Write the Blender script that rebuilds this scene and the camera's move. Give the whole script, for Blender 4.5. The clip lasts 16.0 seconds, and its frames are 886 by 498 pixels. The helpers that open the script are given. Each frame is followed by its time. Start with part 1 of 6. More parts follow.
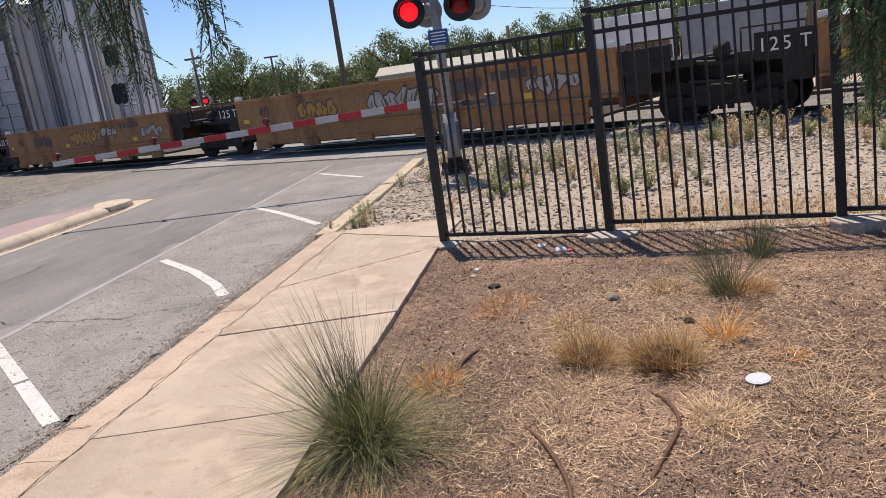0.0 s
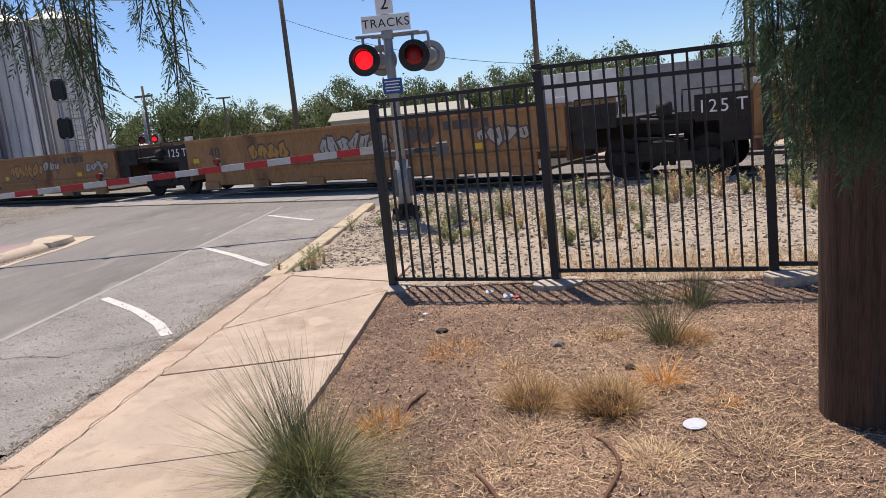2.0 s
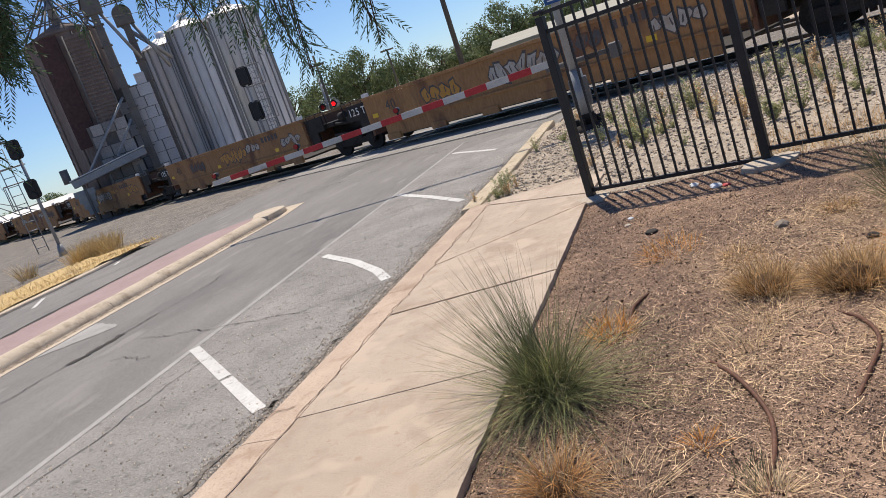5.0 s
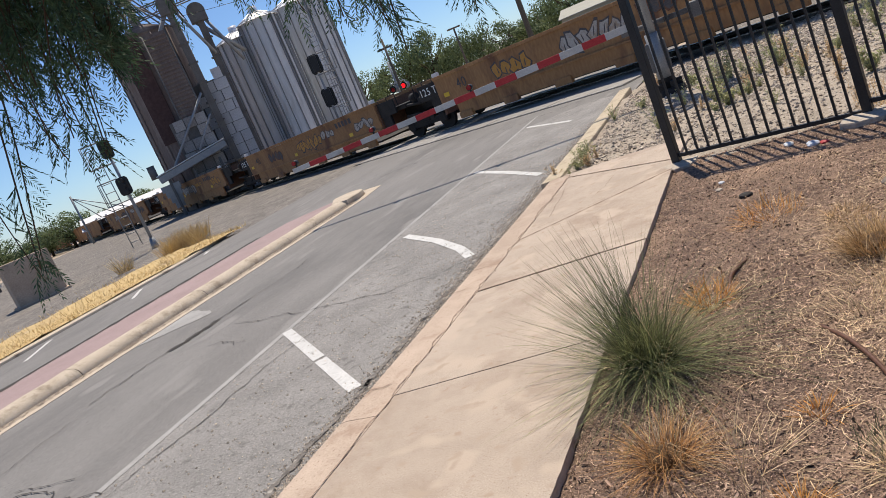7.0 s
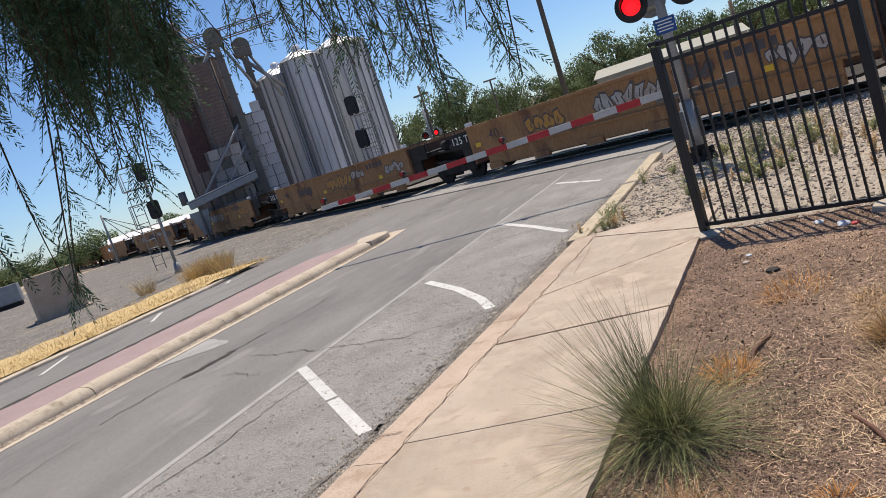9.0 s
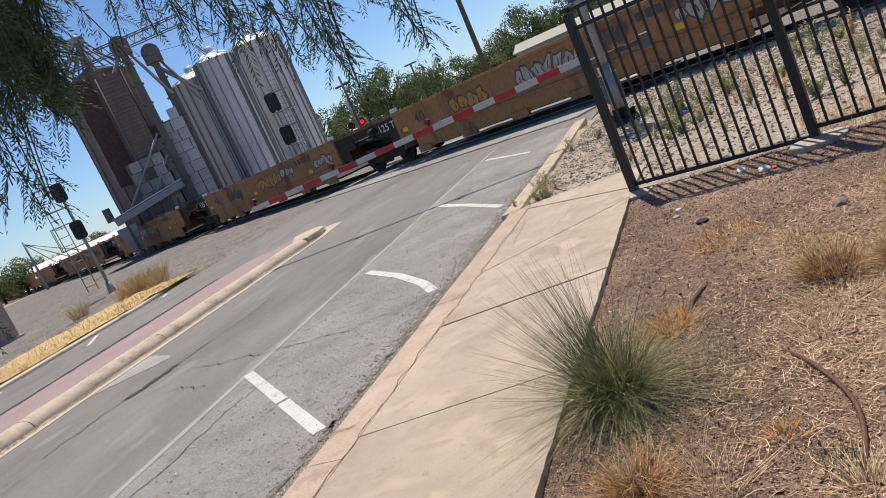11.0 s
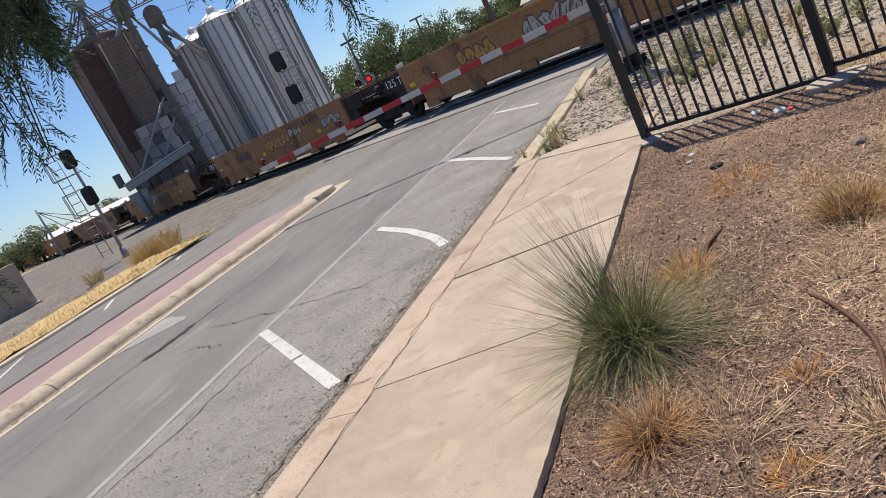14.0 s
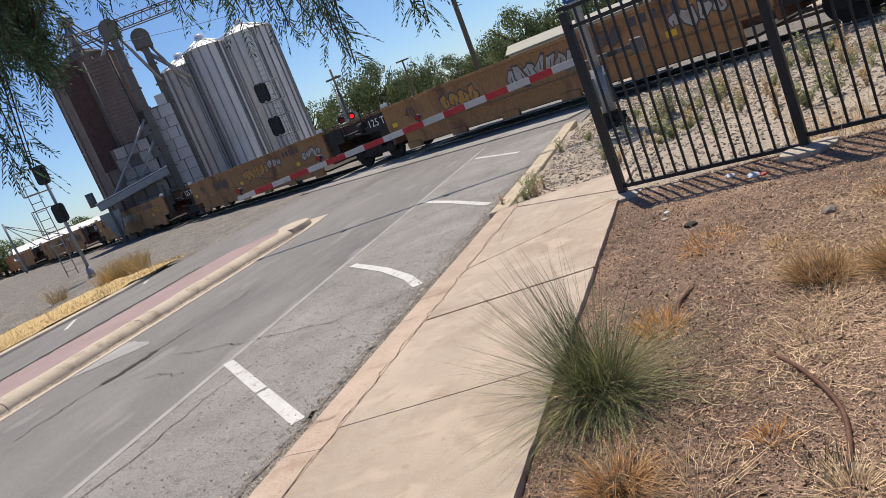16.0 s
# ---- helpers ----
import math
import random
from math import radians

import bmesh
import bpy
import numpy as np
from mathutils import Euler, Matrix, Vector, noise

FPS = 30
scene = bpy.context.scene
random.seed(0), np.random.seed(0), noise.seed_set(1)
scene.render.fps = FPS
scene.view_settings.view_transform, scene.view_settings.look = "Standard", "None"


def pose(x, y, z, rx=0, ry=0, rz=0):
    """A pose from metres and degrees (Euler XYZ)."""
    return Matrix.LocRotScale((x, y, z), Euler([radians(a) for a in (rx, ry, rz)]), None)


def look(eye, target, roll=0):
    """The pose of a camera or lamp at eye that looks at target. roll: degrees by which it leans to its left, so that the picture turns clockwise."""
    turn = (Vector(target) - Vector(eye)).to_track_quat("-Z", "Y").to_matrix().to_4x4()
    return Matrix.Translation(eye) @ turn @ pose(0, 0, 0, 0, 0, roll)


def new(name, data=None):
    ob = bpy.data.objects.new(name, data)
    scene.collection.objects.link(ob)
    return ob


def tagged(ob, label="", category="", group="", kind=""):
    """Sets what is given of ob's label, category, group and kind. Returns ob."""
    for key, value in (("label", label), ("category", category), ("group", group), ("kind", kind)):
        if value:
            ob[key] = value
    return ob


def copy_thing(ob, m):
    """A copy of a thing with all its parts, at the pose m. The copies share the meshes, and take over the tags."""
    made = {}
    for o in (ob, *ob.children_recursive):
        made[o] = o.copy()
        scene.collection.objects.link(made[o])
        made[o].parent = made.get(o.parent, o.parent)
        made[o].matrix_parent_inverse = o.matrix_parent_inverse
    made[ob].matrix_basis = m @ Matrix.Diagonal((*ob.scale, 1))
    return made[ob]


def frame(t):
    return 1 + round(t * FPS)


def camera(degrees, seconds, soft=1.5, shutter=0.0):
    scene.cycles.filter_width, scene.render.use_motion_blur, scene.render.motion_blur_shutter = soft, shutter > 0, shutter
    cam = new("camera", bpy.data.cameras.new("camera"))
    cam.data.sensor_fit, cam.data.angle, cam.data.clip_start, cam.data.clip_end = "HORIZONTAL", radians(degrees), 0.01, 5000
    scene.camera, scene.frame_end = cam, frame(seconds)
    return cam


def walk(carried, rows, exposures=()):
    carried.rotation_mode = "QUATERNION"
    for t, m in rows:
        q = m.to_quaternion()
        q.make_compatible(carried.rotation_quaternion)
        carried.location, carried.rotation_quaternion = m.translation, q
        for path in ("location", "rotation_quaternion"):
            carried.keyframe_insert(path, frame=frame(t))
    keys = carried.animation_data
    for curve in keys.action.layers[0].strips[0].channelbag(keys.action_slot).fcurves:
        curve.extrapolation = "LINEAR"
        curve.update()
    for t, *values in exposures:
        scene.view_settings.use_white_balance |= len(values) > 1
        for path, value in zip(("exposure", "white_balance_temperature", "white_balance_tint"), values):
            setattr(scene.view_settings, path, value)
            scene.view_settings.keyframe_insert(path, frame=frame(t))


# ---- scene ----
cam = camera(61.5, 16.0, soft=0.5)
PATH = [
    (0, (1.368, 0.308, 1.602), (1.005, 2.22, 1.144), -8.2),
    (0.5, (1.398, 0.277, 1.621), (1.114, 2.195, 1.129), -7.9),
    (1, (1.366, 0.252, 1.599), (1.14, 2.191, 1.166), -6.4),
    (1.5, (1.365, 0.228, 1.601), (1.139, 2.177, 1.213), -6.3),
    (2, (1.367, 0.229, 1.603), (1.152, 2.186, 1.25), -5.8),
    (2.5, (1.367, 0.231, 1.603), (1.177, 2.192, 1.261), -5.3),
    (3, (1.367, 0.237, 1.604), (1.157, 2.193, 1.246), -6.0),
    (3.5, (1.363, 0.23, 1.603), (1.031, 2.162, 1.205), -6.7),
    (4, (1.361, 0.213, 1.606), (0.905, 2.115, 1.188), -9.1),
    (4.5, (1.31, 0.195, 1.591), (0.678, 2.053, 1.21), -15.1),
    (5, (1.284, 0.187, 1.574), (0.555, 1.997, 1.135), -18.9),
    (5.2, (1.245, 0.167, 1.567), (0.5, 1.965, 1.107), -18.3),
    (7.3, (1.207, 0.174, 1.59), (0.264, 1.885, 1.164), -23.4),
    (7.5, (1.212, 0.164, 1.598), (0.259, 1.868, 1.163), -23.5),
    (8, (1.213, 0.145, 1.599), (0.223, 1.831, 1.179), -21.7),
    (8.5, (1.181, 0.159, 1.603), (0.158, 1.839, 1.241), -19.5),
    (9, (1.203, 0.154, 1.612), (0.264, 1.896, 1.324), -18.2),
    (9.5, (1.22, 0.175, 1.602), (0.404, 1.98, 1.322), -19.3),
    (9.7, (1.241, 0.172, 1.597), (0.448, 1.983, 1.296), -20.7),
    (11.8, (1.186, 0.236, 1.563), (0.37, 2.021, 1.178), -24.2),
    (12, (1.186, 0.235, 1.557), (0.364, 2.016, 1.167), -23.6),
    (12.5, (1.176, 0.247, 1.551), (0.33, 2.01, 1.131), -23.1),
    (13, (1.174, 0.248, 1.547), (0.316, 1.998, 1.1), -24.1),
    (13.5, (1.175, 0.239, 1.548), (0.307, 1.981, 1.087), -25.0),
    (14, (1.179, 0.245, 1.536), (0.307, 1.983, 1.067), -25.9),
    (14.5, (1.182, 0.247, 1.536), (0.324, 1.986, 1.047), -26.8),
    (15, (1.183, 0.255, 1.535), (0.346, 2.001, 1.032), -27.2),
    (15.5, (1.186, 0.254, 1.537), (0.367, 2.011, 1.044), -26.7),
    (16, (1.161, 0.236, 1.543), (0.385, 2.035, 1.145), -21.5),
]
walk(cam, [(t, look(eye, target, roll)) for t, eye, target, roll in PATH],
     [(0, 0.09, 6650, 14), (3.2, 0.1, 6650, 14), (4.6, 0.02, 6550, 11), (8, 0.0, 6500, 10), (14, -0.03, 6500, 10), (16, -0.03, 6500, 10)])

# ---- world, sun, exposure ----
SUN_AZ, SUN_EL = radians(20), radians(65)   # azimuth is counted from +y towards -x
sun_way = Vector((-math.sin(SUN_AZ) * math.cos(SUN_EL), math.cos(SUN_AZ) * math.cos(SUN_EL), math.sin(SUN_EL)))
world = bpy.data.worlds.new("sky")
scene.world = world
world.use_nodes = True
wn = world.node_tree
sky = wn.nodes.new("ShaderNodeTexSky")
sky.sky_type, sky.sun_disc = "NISHITA", False
sky.sun_elevation, sky.sun_rotation = SUN_EL, -SUN_AZ
sky.altitude, sky.air_density, sky.dust_density, sky.ozone_density = 600, 0.9, 0.35, 6.0
cool = wn.nodes.new("ShaderNodeMix")   # a clear, cool midday blue
cool.data_type, cool.blend_type = "RGBA", "MULTIPLY"
cool.inputs[0].default_value = 1.0
cool.inputs[7].default_value = (0.92, 0.99, 1.075, 1)
wn.links.new(sky.outputs[0], cool.inputs[6])
wn.links.new(cool.outputs[2], wn.nodes["Background"].inputs[0])
wn.nodes["Background"].inputs[1].default_value = 0.11
sun = new("sun", bpy.data.lights.new("sun", "SUN"))
sun.data.energy, sun.data.angle, sun.data.color = 5.2, radians(0.53), (1.0, 0.895, 0.745)
sun.matrix_world = look(sun_way * 60, (0, 0, 0))
scene.view_settings.exposure = 0.03


# ---- materials ----
def mat(name, c1, c2, scale=6.0, rough=0.8, bump=0.2, metal=0.0, fine=60.0, stain=None, stain_scale=1.2, stain_at=0.55,
        vary=0.0, stretch=(1, 1, 1), island=0.0, emit=None, power=0.0, spec=0.3, bump_dist=0.01, through_light=0.0, speck=None):
    """A surface: two colours mixed by coarse and fine noise, stains, relief; vary: by object, island: by loose piece."""
    m = bpy.data.materials.new(name)
    m.use_nodes = True
    nt = m.node_tree
    N, L = nt.nodes, nt.links
    bs = N["Principled BSDF"]
    tc = N.new("ShaderNodeTexCoord")
    mp = N.new("ShaderNodeMapping")
    mp.inputs["Scale"].default_value = stretch
    L.new(tc.outputs["Object"], mp.inputs[0])
    a = N.new("ShaderNodeTexNoise")
    a.inputs["Scale"].default_value, a.inputs["Detail"].default_value, a.inputs["Roughness"].default_value = scale, 6, 0.65
    b = N.new("ShaderNodeTexNoise")
    b.inputs["Scale"].default_value, b.inputs["Detail"].default_value = fine, 3
    L.new(mp.outputs[0], a.inputs[0])
    L.new(mp.outputs[0], b.inputs[0])
    add = N.new("ShaderNodeMath")
    add.operation = "MULTIPLY_ADD"
    L.new(b.outputs[0], add.inputs[0])
    add.inputs[1].default_value = 0.5
    sc = N.new("ShaderNodeMath")
    sc.operation = "MULTIPLY"
    sc.inputs[1].default_value = 0.5
    L.new(a.outputs[0], sc.inputs[0])
    L.new(sc.outputs[0], add.inputs[2])
    rp = N.new("ShaderNodeValToRGB")
    rp.color_ramp.elements[0].position, rp.color_ramp.elements[1].position = 0.34, 0.66
    rp.color_ramp.elements[0].color, rp.color_ramp.elements[1].color = (*c1, 1), (*c2, 1)
    L.new(add.outputs[0], rp.inputs[0])
    col = rp.outputs[0]
    if stain:
        s = N.new("ShaderNodeTexNoise")
        s.inputs["Scale"].default_value, s.inputs["Detail"].default_value, s.inputs["Roughness"].default_value = stain_scale, 5, 0.7
        L.new(mp.outputs[0], s.inputs[0])
        r2 = N.new("ShaderNodeValToRGB")
        r2.color_ramp.elements[0].position, r2.color_ramp.elements[1].position = stain_at, min(1, stain_at + 0.18)
        L.new(s.outputs[0], r2.inputs[0])
        mx = N.new("ShaderNodeMix")
        mx.data_type = "RGBA"
        L.new(r2.outputs[0], mx.inputs[0])
        L.new(col, mx.inputs[6])
        mx.inputs[7].default_value = (*stain, 1)
        col = mx.outputs[2]
    if speck:
        for k, (sp_scale, sp_col, sp_at) in enumerate(speck):
            s = N.new("ShaderNodeTexNoise")
            s.inputs["Scale"].default_value, s.inputs["Detail"].default_value = sp_scale, 2
            L.new(mp.outputs[0], s.inputs[0])
            r2 = N.new("ShaderNodeValToRGB")
            r2.color_ramp.elements[0].position, r2.color_ramp.elements[1].position = sp_at, sp_at + 0.09
            L.new(s.outputs[0], r2.inputs[0])
            mx = N.new("ShaderNodeMix")
            mx.data_type = "RGBA"
            L.new(r2.outputs[0], mx.inputs[0])
            L.new(col, mx.inputs[6])
            mx.inputs[7].default_value = (*sp_col, 1)
            col = mx.outputs[2]
    for amount, node, out in ((vary, "ShaderNodeObjectInfo", "Random"), (island, "ShaderNodeNewGeometry", "Random Per Island")):
        if amount:
            oi = N.new(node)
            mr = N.new("ShaderNodeMapRange")
            mr.inputs[3].default_value, mr.inputs[4].default_value = 1 - amount, 1 + amount
            L.new(oi.outputs[out], mr.inputs[0])
            hs = N.new("ShaderNodeHueSaturation")
            L.new(mr.outputs[0], hs.inputs["Value"])
            L.new(col, hs.inputs["Color"])
            col = hs.outputs[0]
    L.new(col, bs.inputs["Base Color"])
    bs.inputs["Roughness"].default_value, bs.inputs["Metallic"].default_value = rough, metal
    bs.inputs["Specular IOR Level"].default_value = spec
    if bump:
        bp = N.new("ShaderNodeBump")
        bp.inputs["Strength"].default_value, bp.inputs["Distance"].default_value = bump, bump_dist
        L.new(add.outputs[0], bp.inputs["Height"])
        L.new(bp.outputs[0], bs.inputs["Normal"])
    if emit:
        bs.inputs["Emission Color"].default_value, bs.inputs["Emission Strength"].default_value = (*emit, 1), power
    if through_light:
        tr = N.new("ShaderNodeBsdfTranslucent")
        L.new(col, tr.inputs[0])
        ms = N.new("ShaderNodeMixShader")
        ms.inputs[0].default_value = through_light
        L.new(bs.outputs[0], ms.inputs[1])
        L.new(tr.outputs[0], ms.inputs[2])
        L.new(ms.outputs[0], N["Material Output"].inputs[0])
    return m


M_ASPH = mat("asphalt", (0.155, 0.149, 0.143), (0.25, 0.24, 0.23), 0.6, 0.9, 0.5, fine=55, stain=(0.135, 0.131, 0.128), stain_scale=0.35, stain_at=0.5, stretch=(1.6, 0.5, 1), speck=((1.4, (0.243, 0.233, 0.223), 0.6), (70, (0.3, 0.29, 0.28), 0.63), (45, (0.1, 0.097, 0.094), 0.64)))
M_ASPH_OLD = mat("worn_asphalt", (0.175, 0.168, 0.16), (0.34, 0.325, 0.31), 1.3, 0.92, 0.9, fine=60, stain=(0.155, 0.15, 0.145), stain_scale=1.1, stain_at=0.56, bump_dist=0.02, speck=((80, (0.45, 0.43, 0.4), 0.61), (65, (0.1, 0.095, 0.09), 0.62), (9, (0.17, 0.162, 0.154), 0.62)))
M_CONC = mat("warm_concrete", (0.35, 0.285, 0.226), (0.51, 0.424, 0.346), 1.6, 0.88, 0.5, fine=120, stain=(0.325, 0.25, 0.192), stain_scale=1.1, stain_at=0.5, vary=0.05, speck=((90, (0.3, 0.22, 0.165), 0.62), (160, (0.58, 0.49, 0.4), 0.64), (14, (0.36, 0.265, 0.195), 0.65), (3.0, (0.475, 0.388, 0.31), 0.55), (7.0, (0.4, 0.318, 0.246), 0.6)))
M_KERB = mat("kerb_concrete", (0.37, 0.285, 0.222), (0.55, 0.44, 0.35), 3, 0.9, 0.4, fine=90, stain=(0.30, 0.2, 0.14), stain_scale=2.0, stain_at=0.54, vary=0.06, speck=((60, (0.27, 0.19, 0.14), 0.62),))
M_MEDIAN = mat("median_kerb", (0.4, 0.33, 0.25), (0.6, 0.52, 0.42), 3, 0.9, 0.4, fine=90, stain=(0.22, 0.17, 0.12), stain_scale=2.2, stain_at=0.55)
M_PINK = mat("pink_brick_paving", (0.28, 0.205, 0.2), (0.38, 0.285, 0.28), 1.2, 0.9, 0.3, fine=30, stain=(0.3, 0.24, 0.23), stain_scale=0.9)
M_PAINT = mat("road_paint", (0.48, 0.48, 0.465), (0.66, 0.655, 0.64), 4, 0.8, 0.3, fine=60, stain=(0.3, 0.29, 0.28), stain_scale=9, stain_at=0.56)
M_PAINT_WORN = mat("worn_road_paint", (0.27, 0.265, 0.255), (0.4, 0.39, 0.378), 3, 0.9, 0.3, fine=40, stain=(0.22, 0.215, 0.21), stain_scale=5, stain_at=0.54)
M_RUBBLE = mat("crumbled_dirt", (0.25, 0.205, 0.16), (0.46, 0.385, 0.305), 5, 0.95, 0.8, fine=40, stain=(0.5, 0.42, 0.33), stain_scale=1.6, stain_at=0.55, speck=((30, (0.1, 0.08, 0.06), 0.63),))
M_JOINT = mat("brown_dirt_joint", (0.13, 0.09, 0.065), (0.24, 0.17, 0.125), 8, 0.95, 0.2)
M_KERBY = mat("faded_yellow_kerb", (0.4, 0.335, 0.24), (0.57, 0.485, 0.36), 3, 0.9, 0.4, fine=60, stain=(0.3, 0.24, 0.18), stain_scale=4, stain_at=0.52)
M_BALLAST = mat("dark_track_ballast", (0.09, 0.082, 0.075), (0.27, 0.245, 0.22), 1.5, 0.95, 1.0, fine=18, stain=(0.3, 0.265, 0.22), stain_scale=0.4, stain_at=0.56, bump_dist=0.04, speck=((14, (0.4, 0.37, 0.33), 0.6), (11, (0.04, 0.037, 0.034), 0.6)))
M_CRACK = mat("dark_crack", (0.045, 0.041, 0.038), (0.09, 0.083, 0.076), 8, 0.95, 0.2)
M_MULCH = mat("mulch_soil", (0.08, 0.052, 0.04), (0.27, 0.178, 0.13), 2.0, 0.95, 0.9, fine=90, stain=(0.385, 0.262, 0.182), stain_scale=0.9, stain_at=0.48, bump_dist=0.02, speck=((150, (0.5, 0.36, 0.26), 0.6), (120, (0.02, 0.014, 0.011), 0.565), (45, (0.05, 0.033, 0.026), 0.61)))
M_CHIP = mat("wood_chip", (0.085, 0.053, 0.04), (0.5, 0.345, 0.255), 9, 0.9, 0.2, island=0.9)
M_STRAW = mat("dry_straw", (0.52, 0.37, 0.2), (0.88, 0.7, 0.46), 9, 0.8, 0.0, island=0.45, through_light=0.15)
# near-black brown that paints the shade deep inside dry tufts
M_CORE = mat("tuft_shade_core", (0.05, 0.028, 0.014), (0.17, 0.1, 0.05), 30, 0.95, 0.8, fine=120, bump_dist=0.02)
M_ORANGE = mat("orange_straw", (0.56, 0.23, 0.045), (0.8, 0.42, 0.12), 9, 0.8, 0.0, island=0.25, through_light=0.15)
M_GRAVEL = mat("gravel_ground", (0.2, 0.168, 0.133), (0.48, 0.405, 0.323), 2.2, 0.95, 1.0, fine=26, stain=(0.42, 0.35, 0.275), stain_scale=0.5, stain_at=0.5, bump_dist=0.04, speck=((34, (0.54, 0.49, 0.42), 0.6), (26, (0.05, 0.045, 0.04), 0.6)))
M_STONE = mat("gravel_stone", (0.26, 0.22, 0.178), (0.58, 0.5, 0.41), 9, 0.9, 0.3, island=0.45)
M_DIRT = mat("dry_dirt", (0.36, 0.29, 0.215), (0.5, 0.415, 0.32), 0.4, 0.95, 0.6, fine=9, stain=(0.2, 0.2, 0.12), stain_scale=0.12, stain_at=0.57, bump_dist=0.03)
M_BLACK = mat("black_painted_steel", (0.008, 0.009, 0.011), (0.022, 0.023, 0.026), 5, 0.5, 0.08, metal=0.0, fine=90, spec=0.4)
M_STEEL = mat("rail_steel", (0.05, 0.042, 0.037), (0.13, 0.105, 0.09), 4, 0.5, 0.1, metal=0.6)
M_SHINE = mat("polished_rail_head", (0.35, 0.34, 0.33), (0.5, 0.49, 0.48), 3, 0.25, 0.02, metal=1.0)
M_CAR = mat("faded_yellow_car_paint", (0.25, 0.132, 0.058), (0.4, 0.222, 0.1), 0.7, 0.75, 0.1, fine=14, stain=(0.16, 0.08, 0.048), stain_scale=0.8, stain_at=0.5, vary=0.12, stretch=(1, 1, 0.4))
M_CARDARK = mat("grimy_dark_steel", (0.012, 0.012, 0.013), (0.045, 0.038, 0.033), 3, 0.75, 0.2, fine=40)
M_CARBROWN = mat("rusty_brown_steel", (0.11, 0.055, 0.035), (0.2, 0.1, 0.06), 1.5, 0.8, 0.2, fine=30, stain=(0.07, 0.04, 0.03), stain_scale=1.3)
M_SILO = mat("galvanised_sheet", (0.6, 0.62, 0.65), (0.76, 0.78, 0.81), 0.5, 0.45, 0.05, metal=0.12, fine=5, stain=(0.5, 0.51, 0.52), stain_scale=0.6, stretch=(3, 3, 0.35), vary=0.22)
# darker copy of the galvanised sheet, with a silo's shading in its colour
M_SILO_DIM = mat("shaded_galvanised_sheet", (0.53, 0.545, 0.565), (0.68, 0.695, 0.715), 0.5, 0.5, 0.06, metal=0.12, fine=5, stain=(0.42, 0.425, 0.43), stain_scale=0.6, stretch=(3, 3, 0.35), vary=0.18)
M_SEAM = mat("dark_seam_metal", (0.2, 0.205, 0.215), (0.31, 0.315, 0.325), 1, 0.6, 0.05, metal=0.1)
M_SILO_ROOF = mat("bright_roof_sheet", (0.7, 0.71, 0.73), (0.82, 0.83, 0.85), 0.8, 0.35, 0.03, metal=0.4)
M_BIN = mat("rusty_brown_bin", (0.13, 0.098, 0.088), (0.23, 0.185, 0.165), 0.5, 0.8, 0.15, fine=6, stain=(0.3, 0.26, 0.235), stain_scale=0.5, stretch=(2, 2, 0.3))
M_MAROON = mat("dark_maroon_sheet", (0.05, 0.027, 0.026), (0.095, 0.055, 0.05), 0.7, 0.8, 0.1, fine=6)
M_TAN = mat("dirty_tan_sheet", (0.19, 0.16, 0.13), (0.31, 0.265, 0.22), 1.0, 0.8, 0.2, fine=9, stain=(0.12, 0.1, 0.085), stain_scale=0.8)
M_BLOCK = mat("pale_block", (0.42, 0.42, 0.43), (0.58, 0.58, 0.6), 1.2, 0.85, 0.2, fine=20, vary=0.12)
M_PITBLOCK = mat("dirty_grey_block", (0.24, 0.22, 0.205), (0.42, 0.4, 0.385), 1.2, 0.85, 0.2, fine=20, stain=(0.2, 0.165, 0.14), stain_scale=0.9, vary=0.25)
M_TANBLOCK = mat("worn_tan_concrete", (0.36, 0.27, 0.2), (0.52, 0.41, 0.31), 1.6, 0.9, 0.3, fine=20, stain=(0.26, 0.2, 0.15), stain_scale=1.2)
M_GREY = mat("grey_galvanised_steel", (0.23, 0.24, 0.25), (0.36, 0.37, 0.38), 4, 0.55, 0.08, metal=0.4)
M_PALE = mat("pale_painted_metal", (0.62, 0.62, 0.62), (0.76, 0.76, 0.75), 0.7, 0.6, 0.05, stain=(0.5, 0.48, 0.45), stain_scale=0.8)
M_BEIGE = mat("beige_metal_roof", (0.29, 0.285, 0.235), (0.4, 0.385, 0.32), 0.6, 0.6, 0.05)
M_WHITE = mat("white_reflective_sheet", (0.7, 0.7, 0.7), (0.82, 0.82, 0.82), 6, 0.5, 0.0)
M_RED = mat("red_reflective_sheet", (0.36, 0.025, 0.03), (0.48, 0.045, 0.05), 6, 0.5, 0.0)
# gate white: stained, and its base greyed to paint the arm's shaded side
M_GATEW = mat("shaded_stained_white_sheet", (0.42, 0.42, 0.41), (0.58, 0.57, 0.55), 3, 0.6, 0.0, stain=(0.35, 0.33, 0.3), stain_scale=2)
M_BLUE = mat("blue_sign", (0.02, 0.08, 0.25), (0.03, 0.1, 0.3), 6, 0.5, 0.0)
M_LENS_ON = mat("lit_red_lens", (0.4, 0.006, 0.01), (0.5, 0.01, 0.015), 20, 0.3, 0.0, emit=(1.0, 0.008, 0.014), power=1.7)
M_LENS = mat("dark_red_lens", (0.22, 0.01, 0.015), (0.3, 0.015, 0.02), 20, 0.25, 0.0)
M_WOODPOLE = mat("weathered_pole_wood", (0.09, 0.075, 0.06), (0.18, 0.15, 0.12), 2, 0.9, 0.3, stretch=(8, 8, 0.6))
M_BARK = mat("brown_bark", (0.04, 0.024, 0.016), (0.12, 0.072, 0.047), 5, 0.9, 0.9, fine=22, stretch=(4, 4, 0.5), bump_dist=0.03)
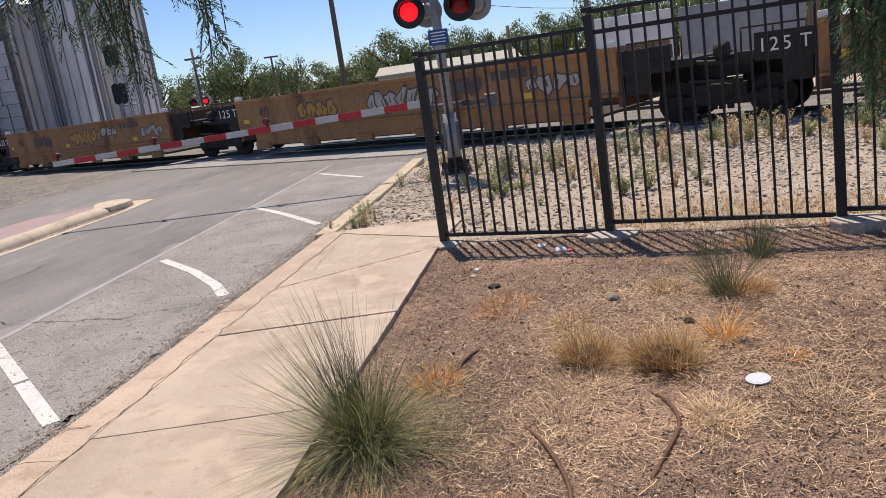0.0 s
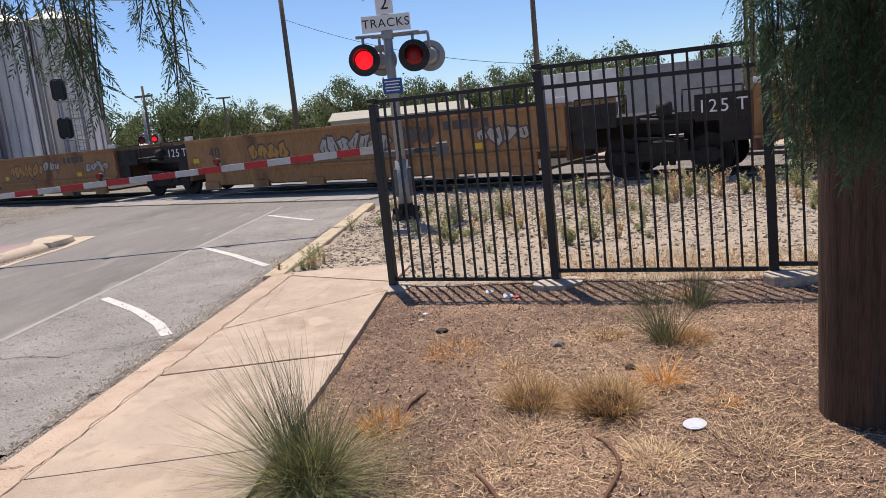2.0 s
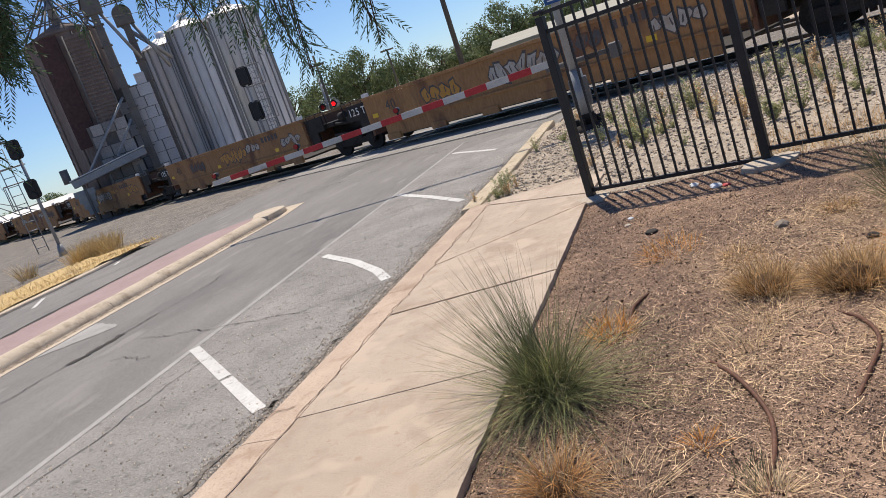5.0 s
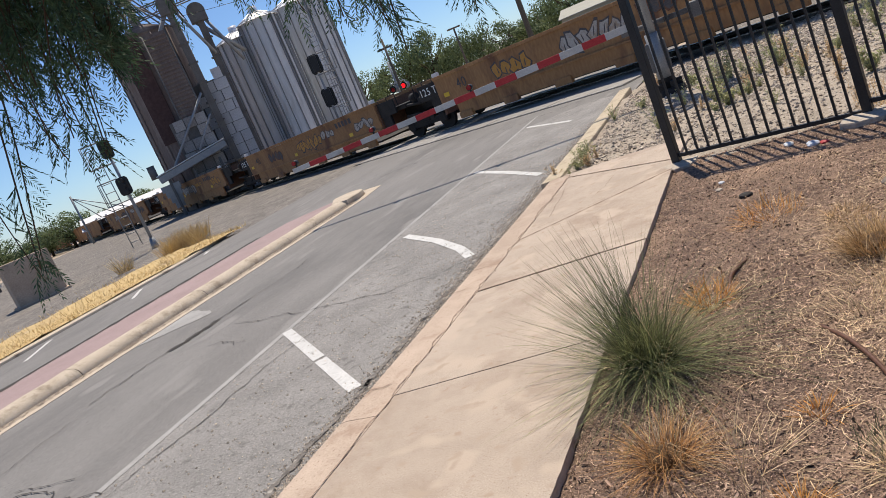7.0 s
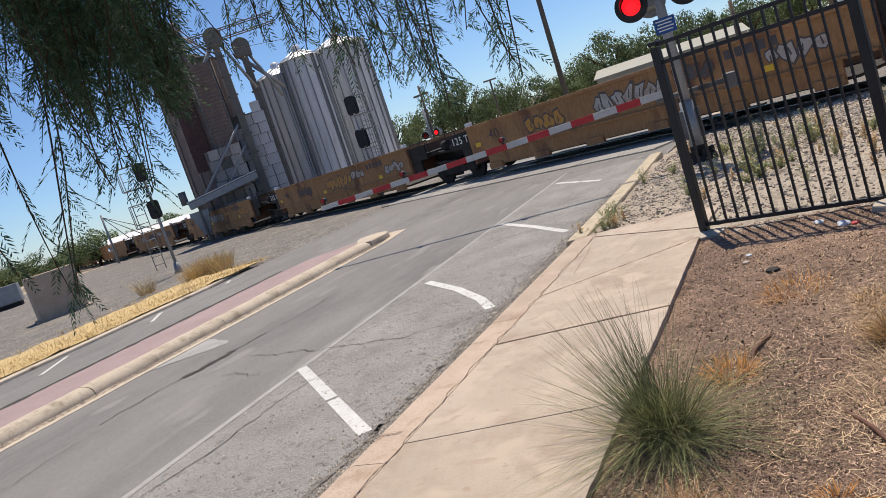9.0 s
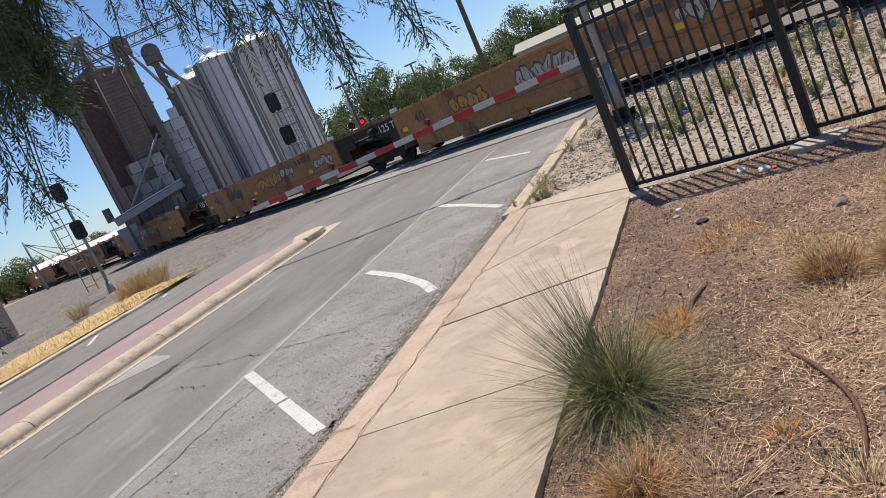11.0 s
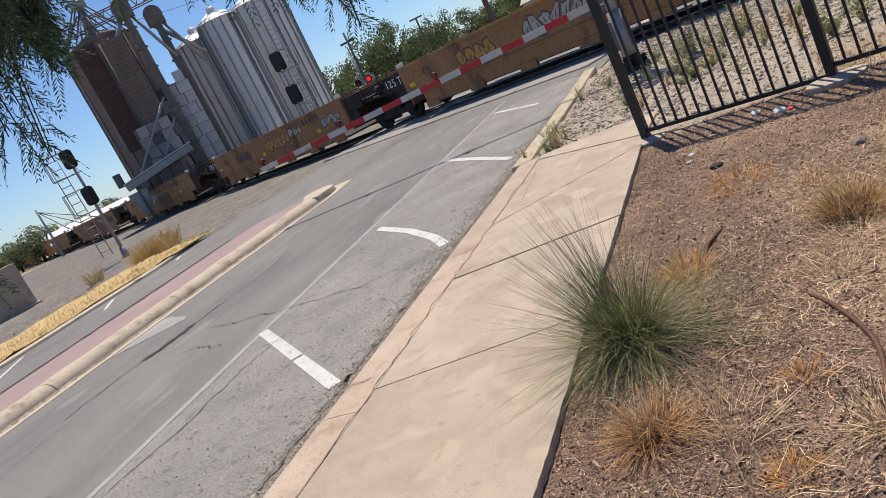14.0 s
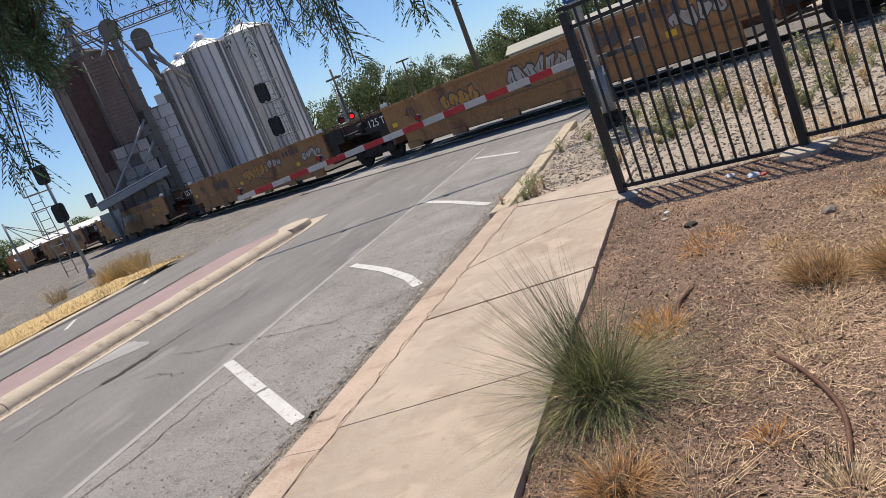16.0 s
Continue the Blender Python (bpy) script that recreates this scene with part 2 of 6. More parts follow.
M_POLE = mat("old_brown_pole_wood", (0.045, 0.025, 0.017), (0.14, 0.083, 0.057), 5, 0.85, 0.7, fine=30, stretch=(7, 7, 0.35), bump_dist=0.02, stain=(0.03, 0.018, 0.013), stain_scale=2.0, stain_at=0.5)
M_TWIG = mat("twig_bark", (0.05, 0.035, 0.022), (0.1, 0.07, 0.045), 20, 0.9, 0.2)
M_LEAF = mat("pinnate_leaf", (0.03, 0.064, 0.036), (0.088, 0.148, 0.076), 7, 0.6, 0.0, island=0.4, through_light=0.4)
M_TREE = mat("far_foliage", (0.095, 0.132, 0.06), (0.2, 0.245, 0.11), 0.5, 0.7, 0.0, island=0.45, through_light=0.3)
M_GRASS = mat("green_grass_blade", (0.1, 0.125, 0.045), (0.36, 0.37, 0.17), 6, 0.55, 0.0, island=0.65, through_light=0.25)
M_GRASSDK = mat("stiff_dark_grass_blade", (0.085, 0.1, 0.045), (0.23, 0.23, 0.12), 6, 0.6, 0.0, island=0.5, through_light=0.15)
M_GRASSBR = mat("purplish_grass_tip", (0.24, 0.2, 0.13), (0.42, 0.36, 0.24), 6, 0.7, 0.0, island=0.4, through_light=0.2)
M_DRYGR = mat("dry_brown_grass", (0.2, 0.105, 0.038), (0.64, 0.43, 0.21), 6, 0.75, 0.0, island=0.65, through_light=0.15)
M_RUSTGR = mat("rusty_dry_grass", (0.28, 0.125, 0.04), (0.62, 0.37, 0.16), 6, 0.75, 0.0, island=0.5, through_light=0.2)
M_STUBBLE = mat("tan_stubble", (0.46, 0.3, 0.15), (0.7, 0.52, 0.32), 6, 0.8, 0.0, island=0.4, through_light=0.15)
M_FIBRE = mat("tan_bark_fibre", (0.33, 0.22, 0.14), (0.8, 0.6, 0.42), 9, 0.85, 0.0, island=0.6)
M_YEL = mat("yellow_dry_grass", (0.44, 0.31, 0.13), (0.64, 0.48, 0.24), 3, 0.85, 0.3, fine=20, stain=(0.5, 0.39, 0.25), stain_scale=1.0)
M_WEED = mat("green_weed", (0.31, 0.33, 0.155), (0.53, 0.52, 0.3), 5, 0.7, 0.0, island=0.45, through_light=0.3)
M_HOSE = mat("brown_drip_hose", (0.09, 0.04, 0.025), (0.17, 0.085, 0.055), 12, 0.6, 0.1)
M_SLAB = mat("pale_footing_concrete", (0.33, 0.28, 0.23), (0.52, 0.455, 0.38), 5, 0.9, 0.4, fine=40, stain=(0.25, 0.205, 0.165), stain_scale=3)
M_LID = mat("white_plastic", (0.5, 0.54, 0.6), (0.6, 0.63, 0.7), 5, 0.4, 0.0)
M_GRAF_W = mat("pale_spray_paint", (0.33, 0.3, 0.27), (0.5, 0.47, 0.43), 3, 0.7, 0.0, stain=(0.32, 0.22, 0.14), stain_scale=2.5, stain_at=0.5)
M_GRAF_D = mat("dark_spray_paint", (0.06, 0.055, 0.06), (0.12, 0.11, 0.11), 3, 0.7, 0.0, stain=(0.25, 0.14, 0.07), stain_scale=2)
M_GRAF_O = mat("orange_spray_paint", (0.42, 0.2, 0.04), (0.52, 0.28, 0.07), 3, 0.7, 0.0, stain=(0.3, 0.16, 0.07), stain_scale=2.5)
M_REFLECT = mat("yellow_reflective_sheet", (0.62, 0.4, 0.03), (0.72, 0.48, 0.05), 6, 0.5, 0.0)
M_DKGREY = mat("dull_dark_steel", (0.1, 0.095, 0.09), (0.19, 0.18, 0.17), 3, 0.7, 0.1)
M_GLASSDARK = mat("dark_signal_glass", (0.02, 0.02, 0.022), (0.03, 0.03, 0.033), 3, 0.2, 0.0)


# ---- building helpers ----
def part(name, bm, material, parent=None, label=""):
    """Links a bmesh as one mesh object under a thing or a part."""
    me = bpy.data.meshes.new(name)
    bm.to_mesh(me)
    bm.free()
    me.materials.append(material)
    ob = new(name, me)
    if parent:
        ob.parent = parent
    if label:
        ob["label"] = label
    return ob


def from_lists(name, verts, faces, material, parent=None, smooth=False):
    me = bpy.data.meshes.new(name)
    me.from_pydata(verts, [], faces)
    me.materials.append(material)
    if smooth:
        me.polygons.foreach_set("use_smooth", [True] * len(me.polygons))
    me.update()
    ob = new(name, me)
    if parent:
        ob.parent = parent
    return ob


def thing(name, at, label, category, group="", kind="", rz=0):
    ob = new(name)
    ob.empty_display_size = 0.1
    ob.matrix_basis = pose(*at, 0, 0, rz)
    return tagged(ob, label, category, group, kind)


def box(bm, c, s, m=None, bevel=0.0):
    """A box of size s about c, its edges bevelled."""
    g = bmesh.ops.create_cube(bm, size=1)
    vs = g["verts"]
    bmesh.ops.transform(bm, matrix=Matrix.LocRotScale(c, None, s) if m is None else m @ Matrix.LocRotScale(c, None, s), verts=vs)
    if bevel:
        es = list({e for v in vs for e in v.link_edges})
        bmesh.ops.bevel(bm, geom=es, offset=bevel, segments=2, affect="EDGES", profile=0.6)
    return bm


def rod(bm, p, q, r0, r1=None, seg=10, caps=True):
    """A round bar from p to q, tapered."""
    p, q = Vector(p), Vector(q)
    r1 = r0 if r1 is None else r1
    g = bmesh.ops.create_cone(bm, cap_ends=caps, segments=seg, radius1=r0, radius2=r1, depth=(q - p).length)
    bmesh.ops.transform(bm, matrix=Matrix.Translation((p + q) / 2) @ (q - p).to_track_quat("Z", "Y").to_matrix().to_4x4(), verts=g["verts"])
    for v in g["verts"]:
        for f in v.link_faces:
            if len(f.verts) == 4:
                f.smooth = True
    return bm


def tube(bm, pts, radii, seg=7):
    """A bent round tube through pts."""
    rings = []
    for i, p in enumerate(pts):
        a, b = Vector(pts[max(0, i - 1)]), Vector(pts[min(len(pts) - 1, i + 1)])
        q = (b - a).to_track_quat("Z", "Y")
        r = radii[i] if isinstance(radii, (list, tuple)) else radii
        rings.append([bm.verts.new(Vector(p) + q @ Vector((r * math.cos(k * math.tau / seg), r * math.sin(k * math.tau / seg), 0))) for k in range(seg)])
    for a, b in zip(rings, rings[1:]):
        for k in range(seg):
            f = bm.faces.new((a[k], a[(k + 1) % seg], b[(k + 1) % seg], b[k]))
            f.smooth = True
    bm.faces.new(rings[0][::-1])
    bm.faces.new(rings[-1])
    return bm


def prism(bm, outline, z0, z1, bevel=0.0):
    """An upright prism over a plan outline (counterclockwise)."""
    lo = [bm.verts.new((x, y, z0)) for x, y in outline]
    hi = [bm.verts.new((x, y, z1)) for x, y in outline]
    n = len(outline)
    for i in range(n):
        bm.faces.new((lo[i], lo[(i + 1) % n], hi[(i + 1) % n], hi[i]))
    bm.faces.new(lo[::-1])
    top = bm.faces.new(hi)
    if bevel:
        bmesh.ops.bevel(bm, geom=list(top.edges), offset=bevel, segments=2, affect="EDGES", profile=0.6)
    return bm


def sheet(name, x0, x1, y0, y1, step, height, material, inside=None):
    """A ground sheet whose height follows a function of x, y."""
    nx, ny = max(1, round((x1 - x0) / step)), max(1, round((y1 - y0) / step))
    vs, idx, fs = [], {}, []
    for j in range(ny + 1):
        for i in range(nx + 1):
            x, y = x0 + (x1 - x0) * i / nx, y0 + (y1 - y0) * j / ny
            vs.append((x, y, height(x, y)))
    for j in range(ny):
        for i in range(nx):
            x, y = x0 + (x1 - x0) * (i + 0.5) / nx, y0 + (y1 - y0) * (j + 0.5) / ny
            if inside is None or inside(x, y):
                a = j * (nx + 1) + i
                fs.append((a, a + 1, a + nx + 2, a + nx + 1))
    return from_lists(name, vs, fs, material, smooth=True)


def strip_line(bm, pts, w, z, taper=False):
    """A flat painted line through plan points."""
    rows = []
    for i, p in enumerate(pts):
        a, b = Vector(pts[max(0, i - 1)]), Vector(pts[min(len(pts) - 1, i + 1)])
        n = (b - a).normalized()
        n = Vector((-n.y, n.x)) * w / 2
        if taper:
            n *= 0.5 + random.random() * 0.9
        rows.append((bm.verts.new((p[0] + n.x, p[1] + n.y, z)), bm.verts.new((p[0] - n.x, p[1] - n.y, z))))
    for (a, b), (c, d) in zip(rows, rows[1:]):
        bm.faces.new((b, d, c, a))
    return bm


def wander(p, q, n, amp, seed):
    """A crooked line from p to q, with coarse and fine bends."""
    p, q = Vector(p), Vector(q)
    side = Vector((-(q - p).y, (q - p).x)).normalized()
    out = []
    for i in range(n + 1):
        bend = noise.noise(Vector((i * 0.16, seed, 0.3))) + 0.45 * noise.noise(Vector((i * 0.5, seed, 4.3))) + 0.22 * noise.noise(Vector((i * 1.7, seed, 8.3)))
        out.append(p.lerp(q, i / n) + side * amp * bend * min(1, 4 * i / n, 4 * (n - i) / n + 0.2))
    return out


EYE = Vector((1.25, 0.25, 1.6))


def bearing(az, dist, z=0.0):
    """A place at a bearing (degrees, from +y towards -x) and a distance from where the walker stands."""
    return Vector((EYE.x - dist * math.sin(radians(az)), EYE.y + dist * math.cos(radians(az)), z))


def rise(el, dist):
    return EYE.z + dist * math.tan(radians(el))


# the track's frame: u along it, v away from the walker, near side of the cars at v = 0
TRACK_D, TRACK_N = Vector((0.8817, -0.4717, 0)), Vector((0.4717, 0.8817, 0))
TRACK_O = Vector((0, 18.25, 0)) - TRACK_N * 0.75
TRACK = Matrix((( TRACK_D.x, TRACK_N.x, 0, TRACK_O.x), (TRACK_D.y, TRACK_N.y, 0, TRACK_O.y), (0, 0, 1, 0), (0, 0, 0, 1)))


def track_v(x, y):
    return (Vector((x, y, 0)) - TRACK_O).dot(TRACK_N)


ROAD_Z = -0.13
FENCE_A = Vector((0.06, 7.36, 0))
FENCE_D = Vector((math.cos(radians(-18)), math.sin(radians(-18)), 0))


def fence_y(x):
    return FENCE_A.y + (x - FENCE_A.x) * FENCE_D.y / FENCE_D.x


def bed_z(x, y):
    """Height of the mulch bed and the gravel behind it."""
    z = -0.03 + 0.03 * max(0, min(x, 6)) * max(0, min(1, (y - 3) / 4))
    z += 0.018 * noise.noise(Vector((x * 1.7, y * 1.7, 0))) + 0.008 * noise.noise(Vector((x * 7, y * 7, 2)))
    if x < 0.3:
        z -= 0.012 * (0.3 - x) / 0.3
    return z


def gravel_z(x, y):
    v = track_v(x, y)
    z = -0.03 + 0.045 * noise.noise(Vector((x * 0.9, y * 0.9, 5))) + 0.02 * noise.noise(Vector((x * 4, y * 4, 7)))
    near = max(0, min(1, (y - fence_y(x)) / 1.5)) if x > 0 else 1
    z = z * near + bed_z(x, y) * (1 - near) if x > 0 else z - 0.02
    return z - 0.12 * max(0, min(1, (v + 4) / 3.0))


# ---- ground ----
tagged(sheet("ground", -900, 900, -500, 1300, 60, lambda x, y: -0.32, M_DIRT), "dry beige dirt ground with sparse weeds", "ground", kind="structure")
tagged(sheet("ground_far_side", -140, 70, -25, 140, 1.5, lambda x, y: -0.2 + 0.03 * noise.noise(Vector((x * 0.3, y * 0.3, 1))), M_DIRT), "dusty beige yard ground", "ground", kind="structure")
tagged(sheet("gravel", -1.6, 26, 5, 19, 0.16, gravel_z, M_GRAVEL,
             lambda x, y: ((x > 0 and y > fence_y(x) - 0.1) or (x <= 0 and y > 8.3)) and track_v(x, y) < 0.7), "loose grey ballast gravel with weeds", "gravel", kind="structure")
tagged(sheet("gravel_west", -60, -12.2, 4, 50, 0.5, lambda x, y: -0.15 + 0.03 * noise.noise(Vector((x * 0.7, y * 0.7, 3))), M_BALLAST,
             lambda x, y: track_v(x, y) < 0.7), "grey ballast gravel beside the tracks", "gravel", kind="structure")
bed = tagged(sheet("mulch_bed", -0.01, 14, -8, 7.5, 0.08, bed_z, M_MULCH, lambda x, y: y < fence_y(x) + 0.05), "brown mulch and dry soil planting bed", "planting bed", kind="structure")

# ballast under the tracks, its dark tone painting the shade below the cars
tagged(sheet("ballast", -75, 26, -2, 62, 0.6, lambda x, y: -0.175 + 0.02 * noise.noise(Vector((x * 1.1, y * 1.1, 4))), M_BALLAST,
             lambda x, y: 0.2 < track_v(x, y) < 8.6 and (x > -1.0 or x < -12.5)), "crushed stone ballast under the rails, coloured dark for the train's shade", "ballast", kind="structure")
# road, lane by lane
bm = bmesh.new()
prism(bm, [(-12.2, -14), (-1.55, -14), (-1.55, 16), (-1.4, 19.4), (-1.4, 60), (-13.5, 60), (-12.2, 26)], -0.3, ROAD_Z)
tagged(part("road", bm, M_ASPH), "worn grey asphalt road with cracks", "road", kind="structure")
bm = bmesh.new()
prism(bm, [(-3.02, -14), (-1.56, -14), (-1.56, 15.2), (-2.6, 16.2), (-4.11, 15.5)], ROAD_Z - 0.03, ROAD_Z + 0.004)
tagged(part("road_shoulder", bm, M_ASPH_OLD), "rough weathered asphalt road shoulder", "road", kind="structure")

# ---- sidewalk and kerbs ----
sidewalk = thing("sidewalk", (0, 0, 0), "pinkish beige concrete sidewalk in slabs", "sidewalk", kind="structure")
g = 0.005


def ragged(p, q, step=0.045, amp=0.007):
    """Plan points from p to q along a chipped edge."""
    p, q = Vector(p), Vector(q)
    n = max(2, int((q - p).length / step))
    side = Vector((-(q - p).y, (q - p).x)).normalized()
    return [tuple(p.lerp(q, i / n) + side * (amp * noise.noise(Vector((p.y * 3 + i * 0.9, 2.2, 0))) + 0.6 * amp * noise.noise(Vector((p.y * 7 + i * 0.25, 6.2, 0))))) for i in range(n + 1)]


EDGE = 0.032
JOINTS = [((-1.249, -8), -7.8), ((-1.249, -5.2), -5.0), ((-1.249, -2.6), -2.4), ((-1.249, -0.4), -0.2), ((-1.249, 1.9), 2.1), ((-1.249, 3.52), 3.75), ((-1.249, 5.02), 5.24), ((-1.249, 6.13), 7.12), ((-1.249, 8.22), 7.5)]
for ((x0, y0), r0), ((x1, y1), r1) in zip(JOINTS, JOINTS[1:]):
    bm = bmesh.new()
    prism(bm, [(x0, y0 + g)] + ragged((EDGE, r0 + g), (EDGE, r1 - g)) + [(x1, y1 - g)], -0.16, random.uniform(-0.002, 0.002), 0.004)
    part("slab", bm, M_CONC, sidewalk)
bm = bmesh.new()
prism(bm, [(-1.249, 8.22 + g), (EDGE, 7.5 + g), (0.1, 8.42), (-0.6, 8.46), (-1.3, 8.4)], -0.16, 0.001, 0.008)
part("slab", bm, M_CONC, sidewalk)
kerb = thing("kerb", (0, 0, 0), "pale concrete kerb along the road", "kerb", kind="structure")
ys = [-8, -5, -2, 0.9, 3.3, 5.6, 8.35]
for y0, y1 in zip(ys, ys[1:]):
    bm = bmesh.new()
    profile = [(-1.2505, -0.2), (-1.2505, -0.002), (-1.252, 0.001), (-1.47, 0.001), (-1.52, -0.008), (-1.56, -0.045), (-1.585, -0.2)]
    ends = [[bm.verts.new((x, yk, z)) for x, z in profile] for yk in (y0 + 0.003, y1 - 0.003)]
    for k in range(len(profile)):
        f = bm.faces.new((ends[0][k], ends[0][(k + 1) % 7], ends[1][(k + 1) % 7], ends[1][k]))
    bm.faces.new(ends[0][::-1])
    bm.faces.new(ends[1])
    bmesh.ops.recalc_face_normals(bm, faces=bm.faces)
    part("kerb_stone", bm, M_KERB, kerb)
for y0, y1, x0, x1 in ((8.36, 10.4, -1.52, -1.54), (10.42, 12.8, -1.54, -1.6), (12.83, 15.1, -1.6, -1.68)):
    bm = bmesh.new()
    prism(bm, [(x0 - 0.12, y0), (x0 + 0.12, y0), (x1 + 0.12, y1), (x1 - 0.12, y1)], -0.2, -0.005, 0.03)
    part("kerb_stone", bm, M_KERBY, kerb, "cracked kerb stone with faded yellow paint")
# median with its pink paving
median = thing("median", (0, 0, 0), "raised road median with pink paving", "median", kind="structure")
bm = bmesh.new()
tip = [(-7.6 - 0.4 + 0.4 * math.cos(a), 13.6 + 0.55 * math.sin(a)) for a in np.linspace(0, 2.6, 8)]
outer = [(-7.62, -14)] + tip + [(-8.6, 13.7), (-9.1, 13.2), (-9.28, 11), (-9.28, -14)]
prism(bm, outer, -0.3, -0.055, 0.015)
part("paving", bm, M_PINK, median, "faded pink paving")
KERB_PROFILE = [(-7.42, -0.3), (-7.43, -0.12), (-7.46, -0.06), (-7.52, -0.02), (-7.6, -0.002), (-7.7, 0.0), (-7.78, -0.015), (-7.83, -0.05), (-7.84, -0.3)]
yy = [-14, -9, -5, -1.6, 1.4, 3.6, 6.1, 8.6, 11.0, 13.2]
for y0, y1 in zip(yy, yy[1:]):
    bm = bmesh.new()
    n = max(2, int((y1 - y0) / 0.12))
    rows = []
    for i in range(n + 1):
        yk = y0 + 0.006 + (y1 - y0 - 0.012) * i / n
        rows.append([bm.verts.new((x + 0.012 * noise.noise(Vector((yk * 2.2, x * 6, 1))), yk, z + 0.01 * noise.noise(Vector((yk * 1.7, x * 5, 3))))) for x, z in KERB_PROFILE])
    m = len(KERB_PROFILE)
    for a, b in zip(rows, rows[1:]):
        for k in range(m):
            f = bm.faces.new((a[k], a[(k + 1) % m], b[(k + 1) % m], b[k]))
            f.smooth = True
    bmesh.ops.recalc_face_normals(bm, faces=bm.faces)
    part("kerb_stone", bm, M_MEDIAN, median)
bm = bmesh.new()
prism(bm, [(-7.84, 13.21), (-7.4, 13.21)] + [(-7.36 - 0.5 + 0.5 * math.cos(a), 13.7 + 0.62 * math.sin(a)) for a in np.linspace(0.1, 1.9, 7)] + [(-8.25, 14.0), (-8.1, 13.75)], -0.3, 0.0, 0.07)
part("kerb_stone", bm, M_MEDIAN, median)
bm = bmesh.new()
prism(bm, ragged((-7.23, -14), (-7.25, 13.4), 0.2, 0.03)[::-1] + ragged((-7.13, -14), (-7.1, 13.4), 0.2, 0.02) + [(-7.3, 14.6), (-8.4, 14.9), (-8.3, 14.3), (-7.5, 14.2)], -0.3, ROAD_Z + 0.006)
bmesh.ops.recalc_face_normals(bm, faces=bm.faces)
part("gutter", bm, M_MEDIAN, median, "pale worn concrete gutter edge")
bm = bmesh.new()
prism(bm, [(-7.44, -14), (-7.18, -14), (-7.18, 13.4), (-7.44, 13.4)], -0.3, ROAD_Z + 0.002)
part("gutter_dirt", bm, M_RUBBLE, median, "crumbled dirt and grit in the gutter")
bm = bmesh.new()
strip_line(bm, wander((-9.265, -14), (-9.265, 12.4), 160, 0.02, 5.0), 0.15, -0.05, True)
tagged(part("road_joint", bm, M_CRACK), "dark joint along the median paving", "road joint", kind="structure")
# far verge
bm = bmesh.new()
prism(bm, [(-12.55, -14), (-12.2, -14), (-12.2, 13), (-12.9, 15.5), (-13.2, 15.4), (-12.55, 13)], -0.3, -0.075, 0.045)
tagged(part("far_kerb", bm, M_MEDIAN), "low pale kerb on the far side of the road", "kerb", kind="structure")
tagged(sheet("dry_verge", -15.2, -12.5, -6, 15.5, 0.3, lambda x, y: -0.05 + 0.04 * noise.noise(Vector((x * 2, y * 2, 0))), M_YEL, lambda x, y: y < 16.5 + (x + 12.5) * 0.45), "strip of yellow dry grass", "verge", kind="structure")

# road markings: short oblique bars and a worn edge line
for pts in ([(-3.70, 5.68), (-1.88, 4.0)], [(-3.6, 8.38), (-2.8, 7.62), (-2.22, 6.95), (-1.94, 6.53)], [(-3.83, 11.76), (-2.9, 10.72), (-2.03, 9.64)], [(-3.95, 15.52), (-2.6, 14.06)]):
    a = [Vector(p) for p in pts]
    fine = [a[k].lerp(a[k + 1], s / 16) for k in range(len(a) - 1) for s in range(16)] + [a[-1]]
    cut = round(len(fine) * (0.6 if len(pts) == 2 else 0.82))
    for piece in (fine[:cut], [fine[cut - 1].lerp(fine[cut], 0.35)] + fine[cut:]):
        bm = bmesh.new()
        strip_line(bm, piece, 0.105, ROAD_Z + 0.008)
        tagged(part("road_marking", bm, M_PAINT), "white painted oblique bar on the asphalt", "road marking", "oblique bars", kind="structure")
bm = bmesh.new()
strip_line(bm, [(-3.5 - 0.037 * y, y) for y in np.linspace(-14, 17, 60)], 0.08, ROAD_Z + 0.007)
tagged(part("edge_line", bm, M_PAINT_WORN), "worn pale edge line on the road", "road marking", kind="structure")
for p, q in (((-11.15, 7.85), (-11.92, 8.95)), ((-11.28, 10.5), (-11.95, 11.37)), ((-11.75, 13.3), (-12.0, 13.7))):
    bm = bmesh.new()
    strip_line(bm, [p, q], 0.09, ROAD_Z + 0.006)
    tagged(part("road_marking", bm, M_PAINT), "short white tick at the road edge", "road marking", "short ticks", kind="structure")
